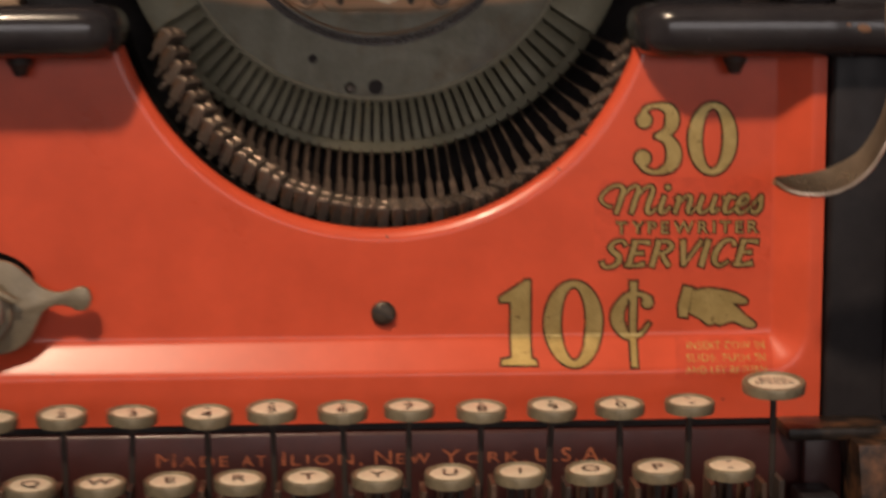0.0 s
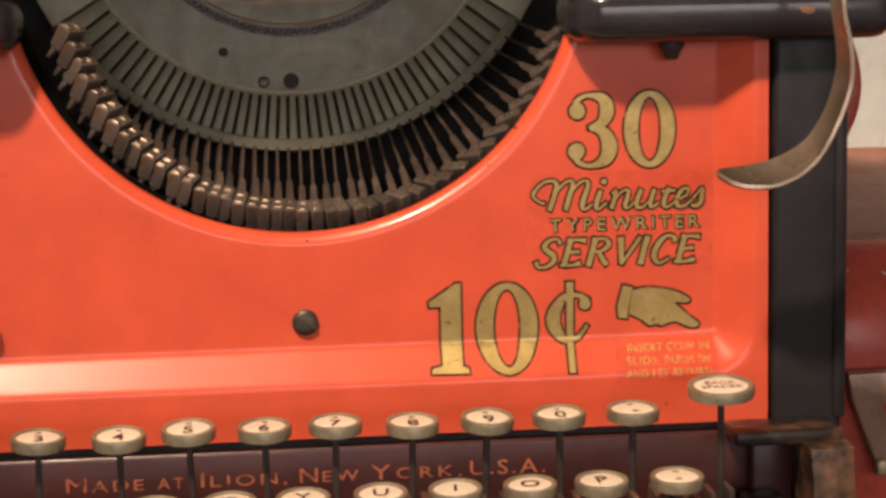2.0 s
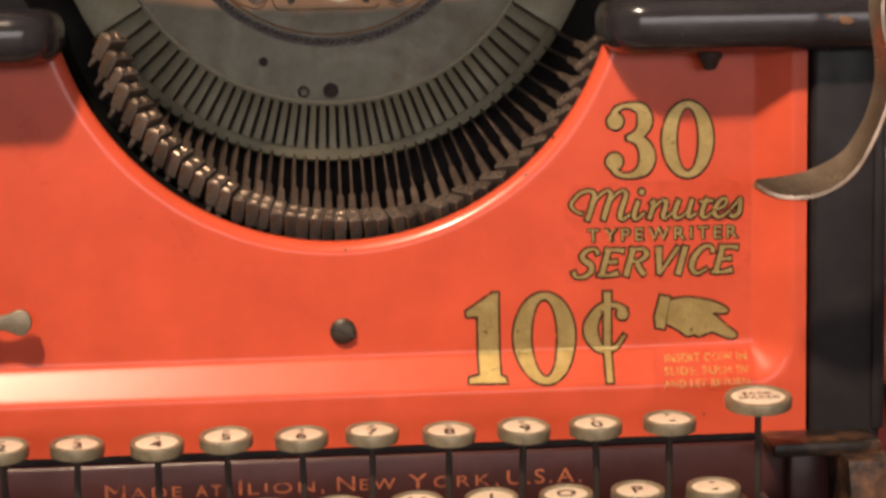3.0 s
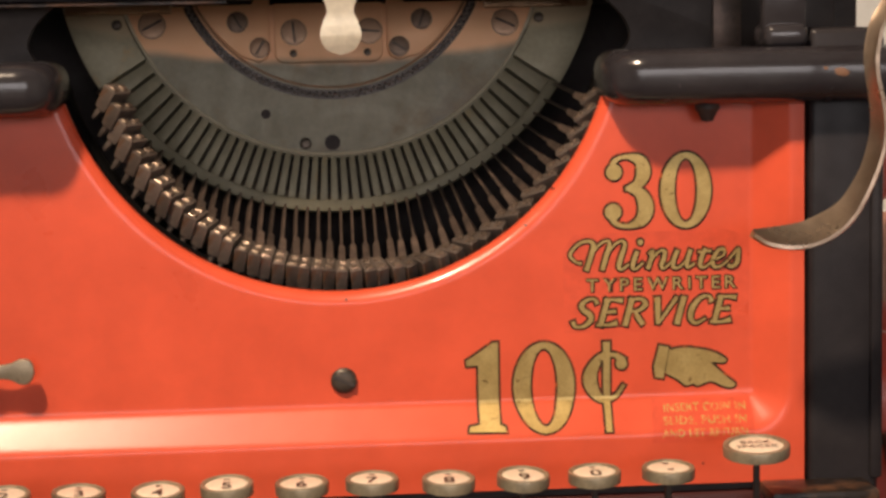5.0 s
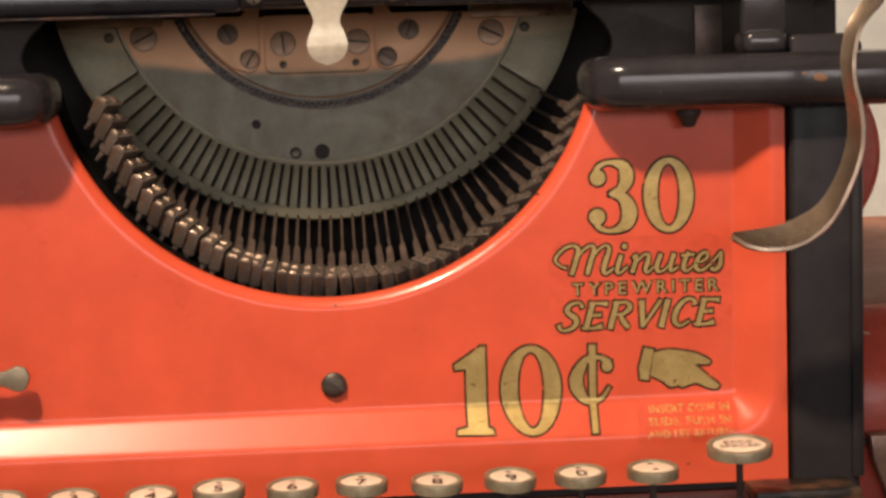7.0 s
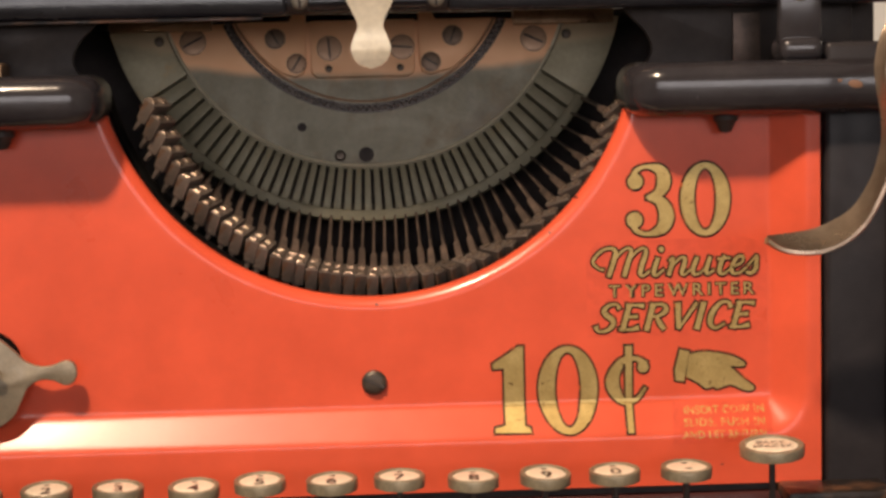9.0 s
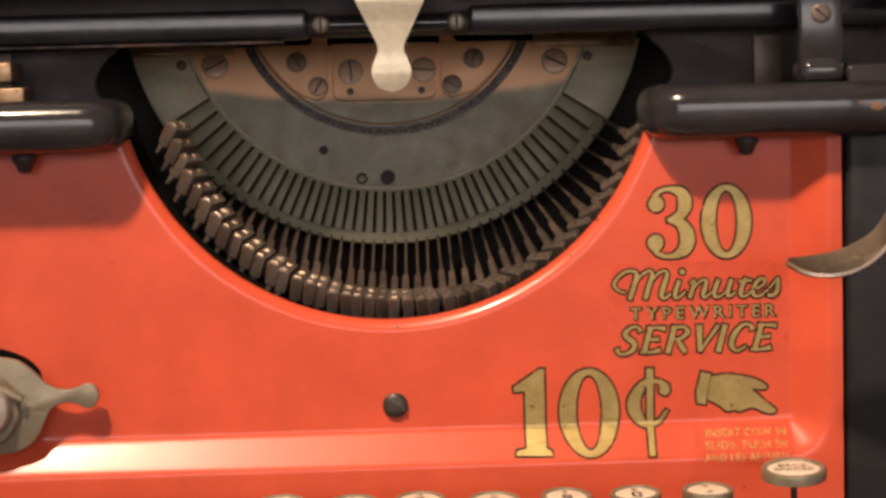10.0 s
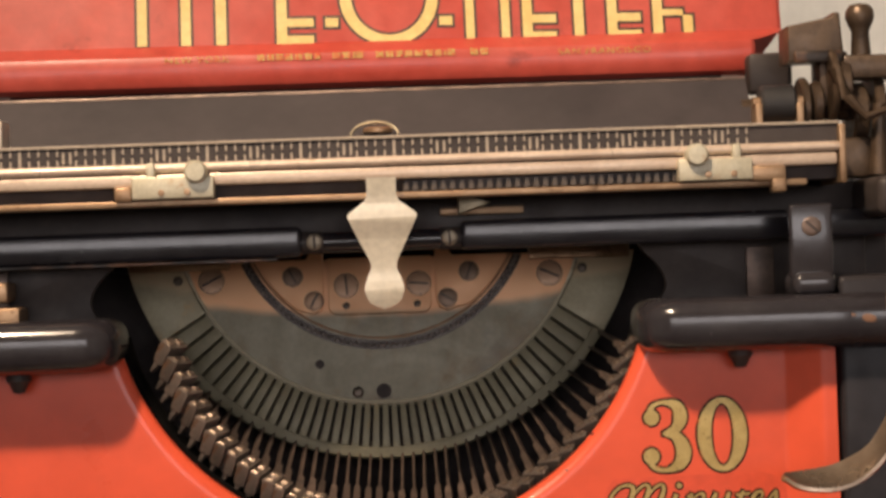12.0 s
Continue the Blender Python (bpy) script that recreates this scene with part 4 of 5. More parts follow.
for i in range(46):
    lx = -112 + i * 4.86 + rng.uniform(-0.5, 0.5)
    part("key_lever", rbox(lx - 0.75, lx + 0.75, -38 - 2 * (i % 2), -28, TABLE_Z + 20, -39.2 - rng.uniform(0, 2.5), 0.2, 1), LEVERS if i % 3 else DULLBLACK, typewriter, "upright metal key lever")
part("lever_backing", rbox(-124, 124, -10, -4, TABLE_Z + 10, -58, 1), DARKFILL, typewriter)
part("keyboard_base", rbox(-126, 126, -110, 10, TABLE_Z, TABLE_Z + 20, 4), DULLBLACK, typewriter, "black keyboard base casting")
stop_block = rbox(115.5, 126, -26, -10, -70, -48, 1.2)
part("lever_guard", stop_block, FRAMEBLACK, typewriter)
for s in (-1, 1):
    a, c = sorted((s * 112, s * 141))
    cb = rbox(a, c, -22, -6, -33.4, -29.6, 1.0, 2)
    part("frame_ledge", cb, WORN, typewriter, "worn brown frame ledge beside the keys")
    arm_line = [(s * 129.5, -32.6), (s * 141.5, -32.6), (s * 143, -60), (s * 143.5, TABLE_Z + 4), (s * 131, TABLE_Z + 4), (s * 131.8, -60)]
    part("frame_arm", prism(arm_line, -30, -8, 1.2), WORN, typewriter, "worn brown frame arm beside the keys")

# ---- type guide vane in front of the printing point ----
vane = smooth_line([(1.6, 87.4), (5.4, 88.9), (7.1, 92.6), (6.1, 96.4), (5.2, 99.4), (7.4, 104.5), (10.6, 111.2), (10.9, 113.2), (8.4, 115.2), (6.0, 117.4), (5.7, 120.5), (5.8, 123.0)], 4)
vane = [tuple(p) for p in vane]
vane_l = [(3.4 - x, z) for x, z in reversed(vane)]
vb = prism(vane + vane_l[:-1], -0.6, 0.6, 0)
for z in (90, 92.5, 95, 97, 98.5, 99.5, 100.5, 102, 104, 107, 110, 112, 114, 116, 118, 120):
    bmesh.ops.bisect_plane(vb, geom=vb.verts[:] + vb.edges[:] + vb.faces[:], plane_co=(0, 0, z), plane_no=(0, 0, 1), dist=1e-4)
for v in vb.verts:
    z = v.co.z
    v.co.y += -5.0 - 0.2 * (z - 88.0) - 1.2 * math.exp(-(((z - 92.0) / 4.5) ** 2)) - 1.0 * math.exp(-(((z - 112.0) / 3.0) ** 2))
part("type_guide", vb, BRIGHT, typewriter, "pale satin metal type guide vane", angle=50)

# ---- ribbon rail and cross bars below the carriage ----
rail = rbox(-150, -21.2, 8.5, 17, 102.4, 110.8, 1.4, 3)
part("ribbon_rail", rail, BLACK, typewriter, "long black bevelled rail")
part("rail_lip", rbox(-132, -28, 7.6, 12, 101.4, 102.3, 0.2, 1), WORN, typewriter)
part("ribbon_rail", rbox(23.6, 150, 8.5, 17, 102.8, 111.0, 1.4, 3), BLACK, typewriter, "long black bevelled rail")
part("rail_rod", tube([(-21.5, 12.5, 106.2), (24, 12.5, 106.2)], 2.9, 20), BLACK, typewriter, "glossy black connecting rod")
for sx in (-17.6, 20.3):
    part("rod_collar", tube([(sx - 2.6 if sx > 0 else sx - 3.4, 12.5, 106.2), (sx + 3.2 if sx > 0 else sx + 2.4, 12.5, 106.2)], 3.15, 20), DULLBLACK, typewriter)
    screw("rod_screw", typewriter, sx, 9.6, 106.4, 2.3, 88, LEVERSTEEL, 0.7, "slotted screw in the rail")
part("carriage_bed", rbox(-150, 150, 17.2, 60, 103.5, 119.0, 1.5, 2), DULLBLACK, typewriter, "dark carriage bed")
part("bed_strut", rbox(-140, -126, 20, 60, 88, 104, 1), DULLBLACK, typewriter)
part("end_cover", rbox(128, 149, 30, 60, 86, 104, 1), DULLBLACK, typewriter, "dull black end cover")
part("bed_strut", rbox(126, 140, 20, 60, 88, 104, 1), DULLBLACK, typewriter)
for x0, x1, z0, z1, mt in ((-108.6, -103.0, 92.6, 98.0, BRASS), (-107.6, -99.8, 86.0, 91.0, BRASS)):
    part("ribbon_guide", rbox(x0, x1, 6, 20, z0, z1, 0.8, 2), mt, typewriter, "small bright nickel guide plate")
part("ribbon_stud", tube([(-110.5, 2, 89), (-110.5, 8, 89)], 2.4, 16), BRIGHT, typewriter)
part("pointer_bar", rbox(18.0, 41.8, 15.6, 18.0, 112.6, 115.0, 0.4), BRASS, typewriter, "copper coloured pointer bar")
part("scale_pointer", prism([(23.2, 118.6), (32.2, 115.8), (23.0, 112.8)], 6, 17.4, 0.3), NICKEL, typewriter, "small pale metal pointer")

# ---- the hooked lever at the side ----
edge_out = smooth_line([(104.2, 40.2, -34), (107.4, 38.2, -35), (111.9, 37.2, -36), (118.0, 37.4, -36.5), (123.9, 39.6, -36.5), (129.0, 43.6, -36), (132.8, 49.0, -35), (135.2, 55.0, -34.5), (136.4, 61.0, -34),
                        (136.3, 67.0, -34), (135.5, 73.5, -34), (134.2, 79.0, -34), (133.8, 84.0, -34), (134.4, 88.0, -33.5), (135.6, 92.4, -33), (138.6, 96.4, -32), (142.4, 100.0, -30), (145.5, 106.0, -24), (146.5, 114.0, -14)], 6)
edge_in = smooth_line([(104.4, 41.2, -30), (107.6, 41.8, -27), (112.0, 42.6, -25.5), (117.8, 44.1, -25), (122.6, 46.8, -25), (126.8, 49.8, -25), (129.4, 53.4, -25), (131.4, 57.2, -26), (132.8, 62.0, -27),
                       (133.4, 67.0, -28), (132.9, 73.5, -29), (131.8, 79.0, -30), (131.2, 84.0, -30), (131.6, 88.4, -29.5), (133.0, 93.6, -29), (135.6, 98.0, -28), (138.8, 102.0, -26), (141.5, 107.0, -20), (142.5, 114.0, -12)], 6)


def blade():
    b = bmesh.new()
    rows = []
    n = len(edge_out)
    for i in range(n):
        o = Vector((edge_out[i][0], edge_out[i][2], edge_out[i][1]))
        e = Vector((edge_in[i][0], edge_in[i][2], edge_in[i][1]))
        j0, j1 = max(i - 1, 0), min(i + 1, n - 1)
        d = Vector((edge_out[j1][0] - edge_out[j0][0], edge_out[j1][2] - edge_out[j0][2], edge_out[j1][1] - edge_out[j0][1])).normalized()
        for p in (o, e):
            f = min(max((p.z - 48.0) / 22.0, 0.0), 1.0)
            p.x += 2.2 * f * f * (3 - 2 * f)
        e = o + (e - o) * (0.84 - 0.24 * math.exp(-(((e.z - 53.0) / 10.0) ** 2)))
        nn = d.cross(e - o).normalized()
        mid = (o + e) / 2 + nn * -0.5
        h = 0.75
        rows.append([b.verts.new(p) for p in (o - nn * h, mid - nn * h, e - nn * h, e + nn * h, mid + nn * h, o + nn * h, o + (o - e).normalized() * 0.5)])
    for lo, hi in zip(rows, rows[1:]):
        for q in range(7):
            b.faces.new((lo[q], lo[(q + 1) % 7], hi[(q + 1) % 7], hi[q]))
    b.faces.new(rows[0])
    b.faces.new(rows[-1])
    bmesh.ops.recalc_face_normals(b, faces=b.faces[:])
    bmesh.ops.scale(b, vec=(0.985,) * 3, space=Matrix.Translation((12, 535, -96)), verts=b.verts)
    return b


# ---- the carriage ----
carriage = thing("carriage", 0, 40, 118.8, "black typewriter carriage with a printed scale and margin stops", "typewriter carriage")
part("hooked_lever", blade(), mat("smooth_worn_nickel", (0.29, 0.215, 0.155), (0.40, 0.31, 0.235), 0.30, 0.85, 40, 0.05, 700, 0, 0.1), carriage, "curved polished nickel lever with a hooked end", angle=50)
part("lever_boss", rbox(136, 152, -14, 20, 108, 119, 2.5, 3), DULLBLACK, carriage)
SX0, SX1 = -135.0, 127.6
scale = part("margin_scale", rbox(SX0, SX1, -6.2, -4.6, 128.6, 134.0, 0.2, 1), DARKFILL, carriage, "black scale strip with white printed divisions")
part("scale_edge", rbox(SX0, SX1, -7.0, -4.4, 133.7, 134.6, 0.25, 1), WHITEPRINT, scale)
tick_full = rbox(-0.4, 0.4, -0.06, 0.06, -2.5, 2.6, 0)
tick_half = rbox(-0.28, 0.28, -0.06, 0.06, -2.5, -0.55, 0)
rbox(-0.28, 0.28, -0.06, 0.06, 0.65, 2.6, 0, bm=tick_half)
digit = rbox(-1.3, -0.6, -0.06, 0.06, -1.6, 1.6, 0)
rbox(0.6, 1.3, -0.06, 0.06, -1.6, 1.6, 0, bm=digit)
kinds = {}
for k in range(-55, 40):
    x = 5.6 + 2.54 * k
    if not SX0 + 1 < x < 104.6:
        continue
    kind = "major_division" if k % 10 == 0 else "figure_mark" if k % 10 == 5 else "division"
    b = {"major_division": tick_full, "figure_mark": digit, "division": tick_half}[kind]
    m = at(x, -6.32, 131.2)
    if kind in kinds:
        part(kind, None, WHITEPRINT, scale, "", m, mesh=kinds[kind])
    else:
        kinds[kind] = part(kind, b, WHITEPRINT, scale, "", m).data
part("scale_rail", tube([(SX0, -7.6, 127.6), (SX1 - 0.5, -7.6, 127.6)], 1.35, 14), IVORY, carriage, "cream lacquered rail")
part("stop_rail", rbox(SX0, SX1 - 1, -8.2, -4.2, 122.6, 126.0, 0.9, 2), IVORY, carriage, "cream lacquered rail")
# A dark block fills in the shade behind the rack and scale.
part("rack_shadow", rbox(SX0, SX1, -4.0, 17.0, 118.9, 133.4, 0), DARKFILL, carriage)
rack = part("rack", rbox(8, 92, -5.4, -4.0, 119.4, 122.4, 0.2, 1), DULLBLACK, carriage, "dark toothed margin rack")
rtooth = None
for k in range(33):
    m = at(8.5 + 2.54 * k, -5.9, 120.6)
    if rtooth is None:
        rtooth = part("tooth", prism([(-0.8, -1.2), (0.8, -1.2), (0.5, 1.2), (-0.5, 1.2)], -0.5, 0.6, 0), SCREW, rack, "", m)
    else:
        part("tooth", None, SCREW, rack, "", m, mesh=rtooth.data)
part("lower_rail", rbox(SX0, 118, -8.0, 0, 117.2, 119.0, 0.4, 2), BRASS, carriage, "thin brassy rail")
part("end_plate", rbox(127.0, 128.8, -9, 24, 117.5, 133.6, 0.4), BRASS, carriage)
STOPS = mat("pale_rusty_nickel", (0.46, 0.42, 0.31), (0.58, 0.54, 0.42), 0.45, 0.3, 110, 0.15, 700, 0, 0.12, [((0.34, 0.17, 0.08), 120, 0.58, 0.70)])
for sx, flip in ((-56.0, 1), (92.0, -1)):
    stop = part("margin_stop", rbox(sx - 9.5, sx + 12.6 * (1 if flip > 0 else 0.85), -11.0, -4.5, 119.2, 125.2, 0.5, 2), STOPS, carriage, "pale nickel margin stop")
    kx = sx + (8.0 if flip > 0 else -4.6)
    part("stop_knob", turned([(3.1, 0), (3.1, 5.0), (2.5, 5.8), (0, 6.0)], 20, "y", (kx, -8, 126.2)), STOPS, stop)
    part("stop_ear", rbox(sx - 5.6 if flip > 0 else sx + 5.4, sx - 3.2 if flip > 0 else sx + 7.8, -10.4, -5, 124.5, 129.0, 0.6, 2), STOPS, stop)
    part("stop_catch", rbox(sx - 14.4 if flip > 0 else sx + 10, sx - 9.6 if flip > 0 else sx + 20, -10.0, -5, 118.6, 122.8, 0.8, 2), BRASS, stop)
    part("stop_rivet", turned([(0.9, 0), (0.9, 0.4), (0, 0.6)], 12, "y", (sx - 1.5, -11.0, 120.8)), BRASS, stop)
    part("stop_rivet", turned([(0.9, 0), (0.9, 0.4), (0, 0.6)], 12, "y", (sx + 5.5, -11.0, 120.8)), BRASS, stop)
part("catch_tip", rbox(108.0, 112.0, -10, -5, 115.4, 119.6, 0.7), BRASS, carriage)
# paper table, bail button and platen behind
pt = bmesh.new()
quad = [(-134, 12, 131), (108.4, 12, 131), (108.4, 28, 149.6), (-134, 28, 149.6)]
front = pt.faces.new([pt.verts.new(p) for p in quad])
ext = bmesh.ops.extrude_face_region(pt, geom=[front])
for v in (g for g in ext["geom"] if isinstance(g, bmesh.types.BMVert)):
    v.co += Vector((0, 1.6, -1.4))
bmesh.ops.recalc_face_normals(pt, faces=pt.faces[:])
part("paper_table", pt, GREYPLATE, carriage, "dark grey sloping paper table")
part("table_edge", tube([(-134, 28.4, 149.8), (108.4, 28.4, 149.8)], 0.6, 8), BARSTEEL, carriage)
part("paper_finger", rbox(-106.5, -101.2, -3.5, 8, 134.4, 142.4, 0.6, 2), BRIGHT, carriage, "small bright paper finger")
part("platen", tube([(-130, 42, 131), (106, 42, 131)], 14.5, 28), RUBBER, carriage, "black rubber platen")
part("bail_ring", tube([(0.3 + 6.9 * math.cos(a), 13.0 + 1.6 * math.sin(a), 135.4 + 4.4 * math.sin(a)) for a in (math.pi * k / 14 for k in range(15))], 0.45, 8), NICKEL, carriage, "thin wire ring on the paper table")
part("bail_button", turned([(4.2, 0), (4.2, 1.0), (3.4, 1.6), (0, 1.8)], 24, "z", (1.2, 12.0, 136.6)), BRASS, carriage, "oval brass button")
# feed roller and the works at the carriage end
part("roller_fork", rbox(107.6, 109.6, 8, 16, 131, 141, 0.4), BRASS, carriage)
part("roller_fork", rbox(119.2, 121.2, 8, 16, 131, 141, 0.4), BRASS, carriage)
part("fork_bridge", rbox(107.6, 121.2, 8, 14, 131.5, 134.6, 0.4), BRASS, carriage)
part("feed_roller", turned([(0, -5.0), (4.6, -5.0), (5.4, -4.2), (5.4, 4.2), (4.6, 5.0), (0, 5.0)], 24, "x", (114.4, 13, 141)), RUBBER, carriage, "small black feed roller")
for x, r in ((109.0, 1.6), (120.0, 1.6)):
    part("axle_end", turned([(0, -1.6), (r, -1.6), (r, 1.6), (0, 1.6)], 14, "x", (x, 12, 141.5)), BRASS, carriage)
WORKS = mat("oily_brown_works", (0.050, 0.034, 0.024), (0.12, 0.080, 0.052), 0.42, 0.5, 90, 0.25, 500, 0, 0.14)
for x, w, r, y, z in ((123.5, 2.4, 9.0, 22, 140), (127.0, 3.0, 6.6, 20, 141), (131.0, 2.2, 10.5, 18, 146), (134.5, 3.2, 7.5, 18, 146), (139.0, 4.5, 9.0, 22, 138), (145.0, 3.0, 11, 26, 140), (150, 6, 9, 24, 132)):
    part("gear_disc", turned([(0, -w / 2), (r - 0.6, -w / 2), (r, -w / 2 + 0.6), (r, w / 2 - 0.6), (r - 0.6, w / 2), (0, w / 2)], 28, "x", (x, y, z)), WORKS, carriage, "oily brown disc of the carriage works")
part("works_axle", tube([(106, 24, 140), (158, 24, 140)], 3.6, 16), WORKS, carriage)
part("works_block", rbox(122, 158, 14, 34, 119.5, 131, 1.6, 2), WORKS, carriage)
part("works_arm", tube([(130, 8, 150), (133, 6, 142), (138, 5, 136), (144, 6, 138), (147, 8, 146)], [2.0, 1.6, 1.3, 1.3, 1.6], 8), WORKS, carriage)
part("works_pillar", tube([(142, 10, 120), (143, 10, 140)], [2.6, 1.8], 12), WORKS, carriage)
part("works_bracket", prism([(118.8, 153.0), (119.0, 163.4), (131.6, 165.8), (132.4, 167.0), (134.0, 166.8), (135.0, 153.6)], 16, 30, 0.8), WORKS, carriage, "brown cast bracket")
part("bracket_flange", rbox(120.4, 134.0, 14.4, 16.4, 152.6, 156.0, 0.6), WORN, carriage)
part("bracket_post", rbox(128.0, 136.5, 18, 30, 140, 156, 1), WORKS, carriage)
knob = part("release_knob", turned([(0, 0), (3.0, 0), (2.9, 1.0), (2.5, 8.5), (3.4, 10.4), (4.1, 12.4), (4.0, 14.6), (2.8, 16.2), (0, 16.8)], 24, "z", (140.6, 20, 153.0)), WORKS, carriage, "round-headed release knob")
part("knob_base", rbox(134, 158, 14, 28, 147.5, 154.5, 1.5, 2), WORKS, carriage)
part("table_bracket", rbox(111, 124, 36, 44, 146, 158, 1.5, 2), DULLBLACK, carriage)

# ---- the red meter box behind the carriage ----
meter = thing("meter_box", 4, 70, 150.2, "faded red painted metal meter box with gold sign painting", "coin meter")
BOX = at(0, 0, 0) @ Matrix.Translation((0.004, 0.06, 0.154)) @ Matrix.Rotation(radians(1.5), 4, "Z")


def meter_shell():
    b = bmesh.new()
    prof = [(4.0, 0.2), (1.0, 1.6), (0.0, 3.6), (-0.4, 8.2), (0.4, 10.6), (3.4, 13.2), (5.0, 14.4), (9.5, 40), (14, 66), (17, 70), (60, 70), (60, 0.2)]
    xs = [(-121.5, 1), (-120, 0), (113, 0), (114.2, 1)]
    rows = []
    for x, inset in xs:
        row = []
        for k, (y, z) in enumerate(prof):
            wide = 9.5 if x > 0 and 5 <= k <= 10 else 0.0
            row.append(b.verts.new((x + wide, y + inset * 0.8, z)))
        rows.append(row)
    for lo, hi in zip(rows, rows[1:]):
        for k in range(len(prof)):
            j = (k + 1) % len(prof)
            b.faces.new((lo[k], lo[j], hi[j], hi[k]))
    b.faces.new(rows[0])
    b.faces.new(rows[-1])
    bmesh.ops.recalc_face_normals(b, faces=b.faces[:])
    return b


shell = part("meter_shell", meter_shell(), BOXRED, meter, "faded red painted shell with a rolled lower lip", BOX, angle=25)


def face_y(z):
    return 5.0 + (z - 14.4) * (4.5 / 25.6)


def sign_shape(name, make, label="plain gold painted shape with a dark edge"):
    for g, lift, mt in ((0.8, 0.15, LETTEREDGE), (0.0, 0.30, LETTERGOLD)):
        b = make(g)
        for v in b.verts:
            v.co.z -= 0.012 * (v.co.x + 74.0)
            v.co.y += face_y(v.co.z) - lift
        face_front(b)
        part(name if g == 0 else name + "_edge", b, mt, shell, label if g == 0 else "", angle=0)


def bars(*rects):
    def make(g):
        b = bmesh.new()
        for x0, x1, z0, z1 in rects:
            poly([(x0, z0), (x1, z0), (x1, z1), (x0, z1)], g, b)
        return b
    return make


ZB, ZT = 14.6, 36.0
for x, w in ((-74.2, 3.0), (-60.8, 3.0), (-50.0, 3.2)):
    sign_shape("sign_bar", bars((x - w / 2, x + w / 2, ZB, ZT)))
sign_shape("sign_bar", bars((-33.0, -21.6, ZB, ZB + 2.6), (-33.0, -21.6, ZB + 5.4, ZB + 8.0), (-33.0, -29.8, ZB + 2.6, ZT)))
for x in (-16.0, 19.2):
    sign_shape("sign_dash", bars((x - 2.0, x + 2.0, ZB + 5.2, ZB + 8.0)))
sign_shape("sign_ring", lambda g: ring_shape(1.8, 29.0, 15.2, 15.2, 11.6, 12.0, g, bmesh.new(), 0, 64))
for x0, x1 in ((25.4, 28.0), (36.4, 39.0), (59.0, 62.0)):
    sign_shape("sign_bar", bars((x0, x1, ZB, ZT)))
for x0 in (43.0, 69.4):
    sign_shape("sign_bar", bars((x0, x0 + 10.4, ZB, ZB + 2.6), (x0, x0 + 10.4, ZB + 5.4, ZB + 8.0), (x0, x0 + 3.0, ZB + 2.6, ZT)))
sign_shape("sign_bar", bars((83.6, 86.6, ZB, ZT), (93.0, 96.0, ZB, ZB + 7.0), (86.6, 93.0, ZB + 7.0, ZB + 9.0)))
for body, x0, w in (("NEW YORK", -67.0, 19.6), ("SAN FRANCISCO", 53.0, 28.6)):
    b = set_at(lettering(body, 2.6, 0, 0.04, 1.15, w), x0, 8.6 - 0.006 * (x0 + 67.0))
    for v in b.verts:
        v.co.y = -0.62
    part("town_line", b, FADEDGOLD, shell, "small worn gold capitals")
rx = -39.0
for w in (3, 2.6, 2.6, 3, 3, 2.8, 2.4, -3, 3, 3, 1, 3, -3, 3, 3, 2.6, 3, 3.2, 3, 2.6, 1, 3, -4, 3, 3):
    if w > 0:
        part("maker_bar", rbox(rx, rx + w * 0.78, -0.66, -0.5, 8.6, 10.6, 0), FADEDGOLD, shell)
    rx += abs(w) * 1.02
part("meter_foot", rbox(-112, 108, 66, 120, 119.0, 156.0, 1), DULLBLACK, meter, "black foot of the meter box")

# ---- the red coin case beside the typewriter, its wheel and hasp ----
case = thing("coin_case", 205, 90, TABLE_Z, "worn red coin case with a rounded top", "coin case")
profile = [(28, TABLE_Z), (28, -30), (30, -27.4), (33, -26.4)] + [(33 + 24 * (1 - math.cos(radians(a))), -25.2 + 36 * math.sin(radians(a))) for a in range(5, 81, 5)] + [(190, 20.5), (190, TABLE_Z)]
cb = bmesh.new()
rows = [[cb.verts.new((x, y, z)) for y, z in profile] for x in (149, 290)]
for k in range(len(profile)):
    j = (k + 1) % len(profile)
    cb.faces.new((rows[0][k], rows[0][j], rows[1][j], rows[1][k]))
cb.faces.new(rows[0])
cb.faces.new(rows[1])
bmesh.ops.recalc_face_normals(cb, faces=cb.faces[:])
part("case_body", cb, CASERED, case, "worn red and brown painted case")
part("case_seam", rbox(149, 290, 27.4, 31, -28.6, -27.2, 0.2), DARKFILL, case)
lid_slope = [(50, 9.2), (54, 11.0), (60, 12.4), (190, 22.6), (190, 20.6), (62, 10.4), (56, 9.4)]
lid_bm = bmesh.new()
rows = [[lid_bm.verts.new((x, y, z)) for y, z in lid_slope] for x in (148.6, 290.4)]
for k in range(len(lid_slope)):
    j = (k + 1) % len(lid_slope)
    lid_bm.faces.new((rows[0][k], rows[0][j], rows[1][j], rows[1][k]))
lid_bm.faces.new(rows[0])
lid_bm.faces.new(rows[1])
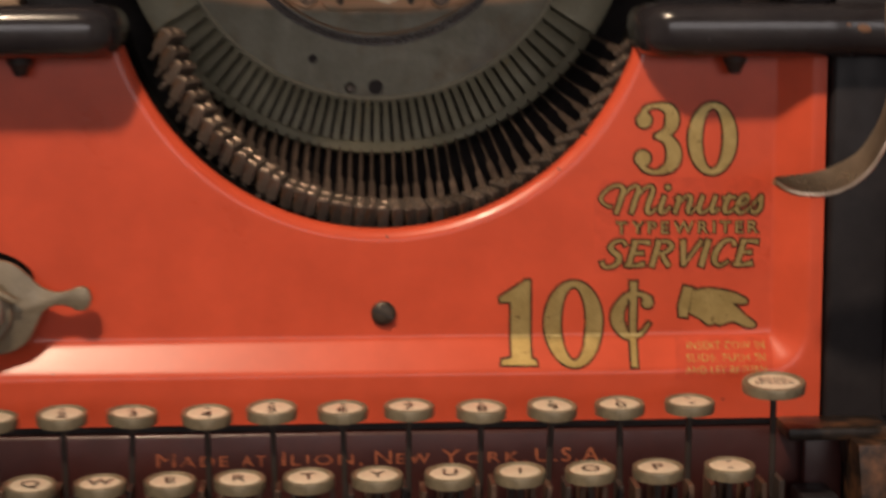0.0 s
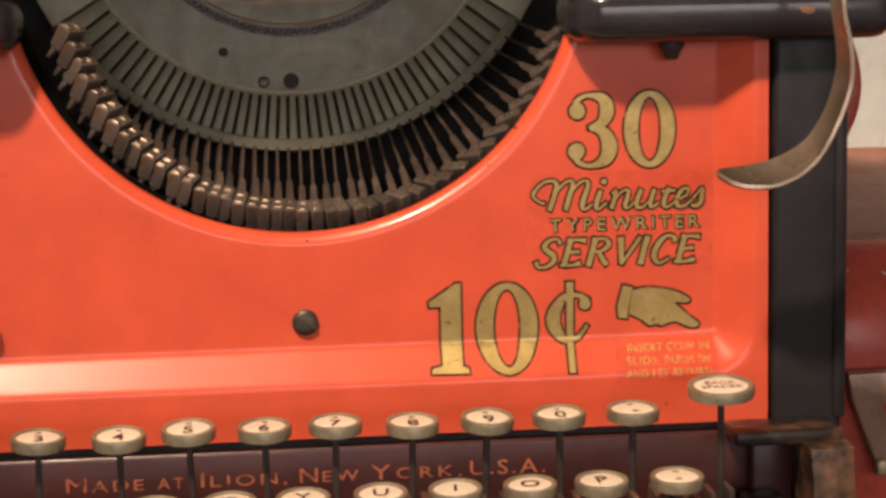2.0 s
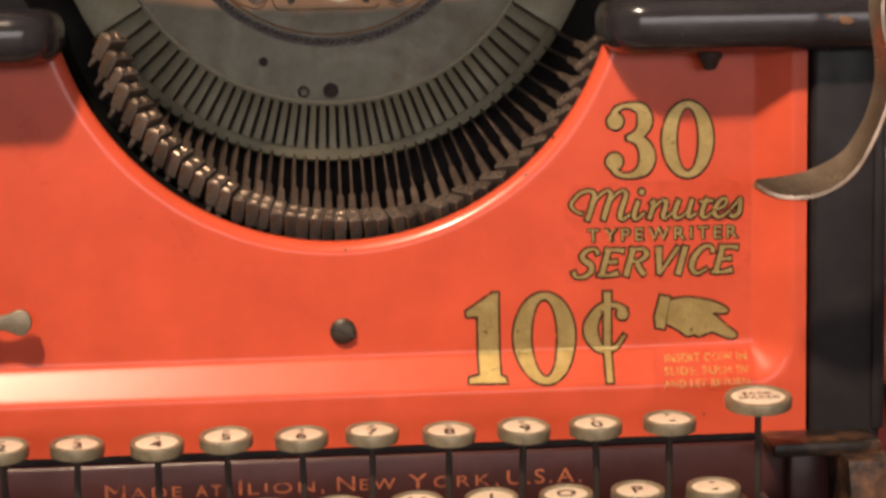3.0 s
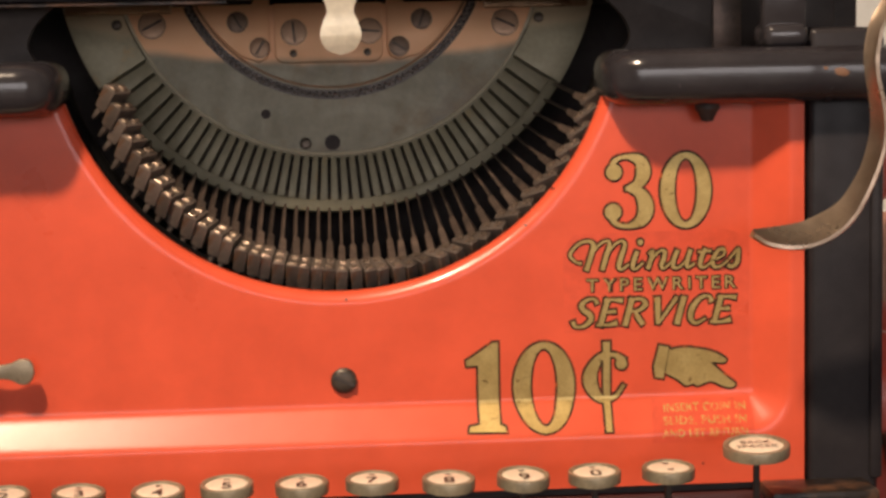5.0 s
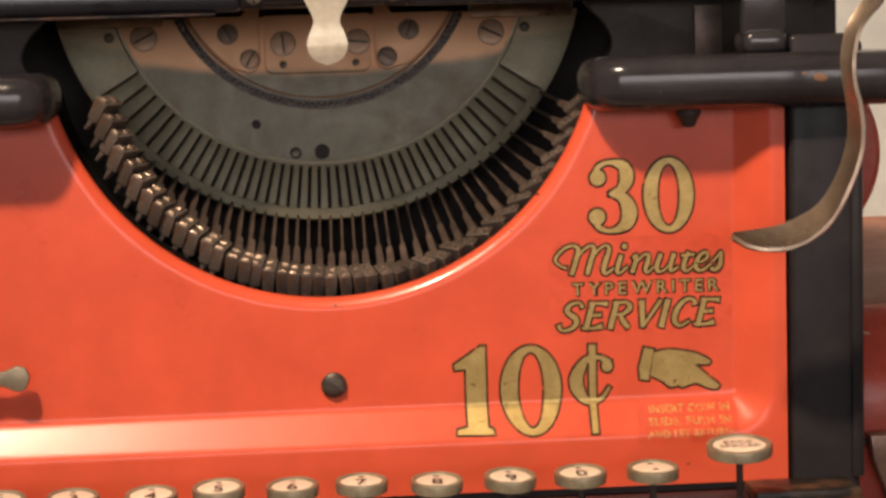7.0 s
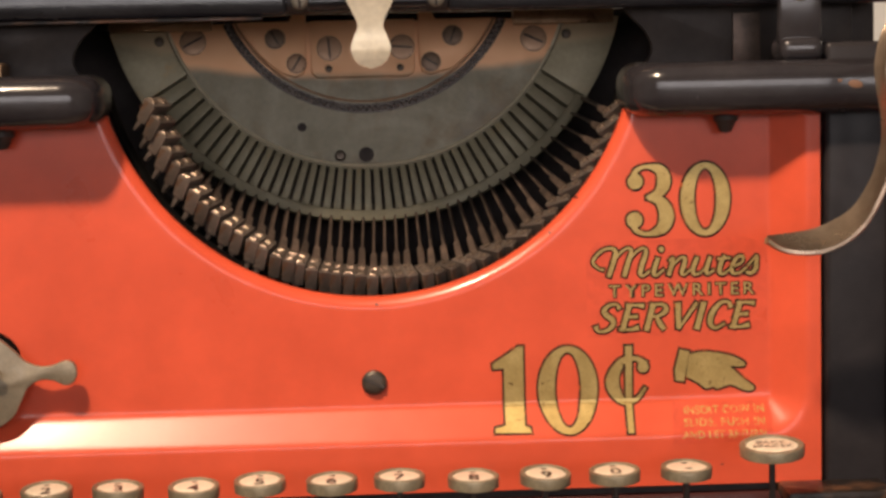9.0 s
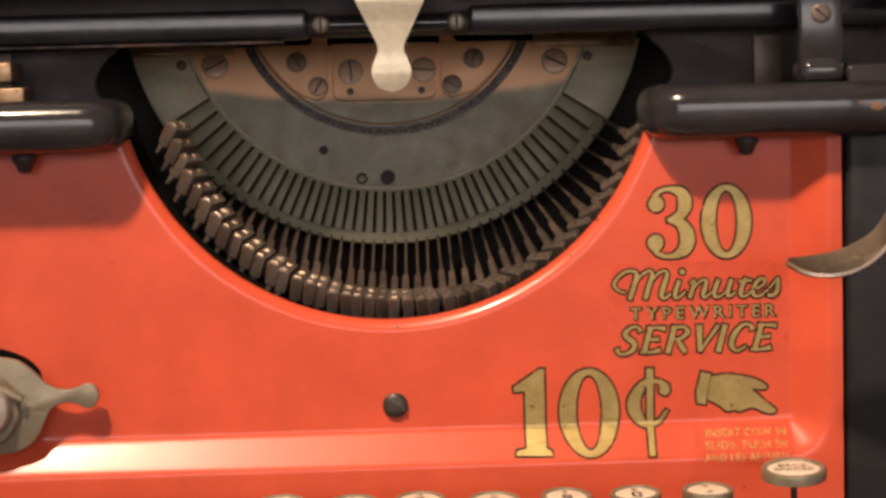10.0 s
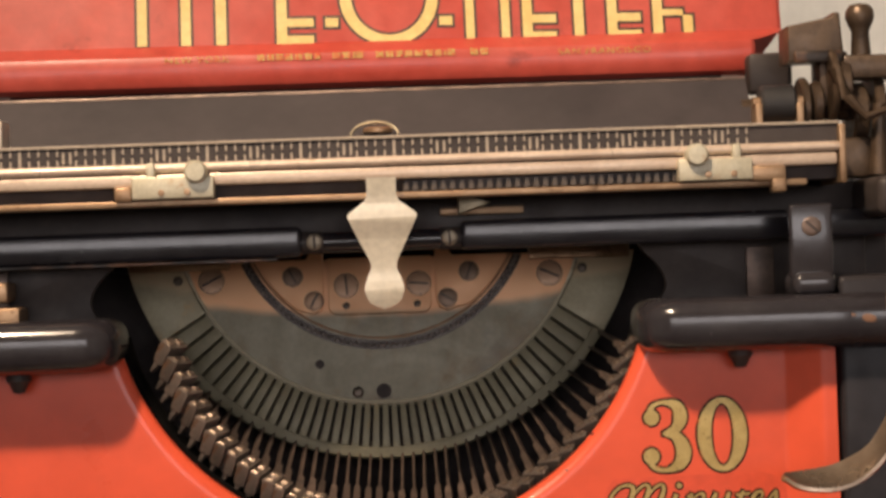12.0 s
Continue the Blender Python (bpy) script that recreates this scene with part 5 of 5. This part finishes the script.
bmesh.ops.recalc_face_normals(lid_bm, faces=lid_bm.faces[:])
DUSTYRED = mat("dusty_faded_red_paint", (0.30, 0.115, 0.070), (0.42, 0.19, 0.125), 0.6, 0, 28, 0.2, 300, 0, 0.12, [((0.45, 0.06, 0.03), 24, 0.60, 0.74)])
part("case_lid", lid_bm, DUSTYRED, case, "dusty faded brownish-red lid")
# pale scuffs on the painted front
PALESCUFF = mat("pale_scuffed_undercoat", (0.50, 0.34, 0.27), (0.60, 0.44, 0.36), 0.6, 0, 90, 0.1, 500)
for sx, sz, sw, sh, st in ((160.0, 2.4, 1.6, 0.35, -18), (172.0, 1.0, 1.2, 0.4, -30), (165.0, -84.0, 1.4, 0.3, 12)):
    yy = 28.0 if sz < -30 else 33 + 24 * (1 - math.cos(math.asin(min((sz + 25.2) / 36, 0.98))))
    part("scuff", rbox(-sw, sw, -0.35, 0.3, -sh, sh, 0.2, 1), PALESCUFF, case, "pale scuff in the paint", at(sx, yy, sz, 0, -st, 0))
hasp_line = [(156.0, -28.6), (157.0, -36.0), (163.6, -53.2), (164.8, -56.0), (170.4, -55.8), (170.4, -50.6), (166.4, -38.0), (182, -37.2), (190, -35), (190, -27.8)]
hasp_line = [(x, z + 3.6) for x, z in hasp_line]
hasp = part("hasp", prism(hasp_line, 22.5, 27.6, 0.8), mat("brown_hasp_metal", (0.27, 0.165, 0.12), (0.38, 0.25, 0.19), 0.42, 0.4, 70, 0.2, 400), case, "worn metal hasp on the coin case")
part("hasp_staple", tube([(169, 21.5, -30.0), (172, 20.6, -27.0), (182, 20.2, -26.0), (189, 20.6, -27.0), (191, 21.5, -30.4)], 1.4, 10), NICKEL, hasp)
part("hasp_tip", rbox(163.8, 171.2, 19.5, 24, -54.8, -50.0, 1.2, 2), NICKEL, hasp)
part("side_wheel", turned([(0, -4), (29, -4), (30.6, -2.6), (31, 0), (30.6, 2.6), (29, 4), (0, 4)], 64, "y", (136.6, 52, 56)), CASERED, typewriter, "dark red painted wheel behind the frame")
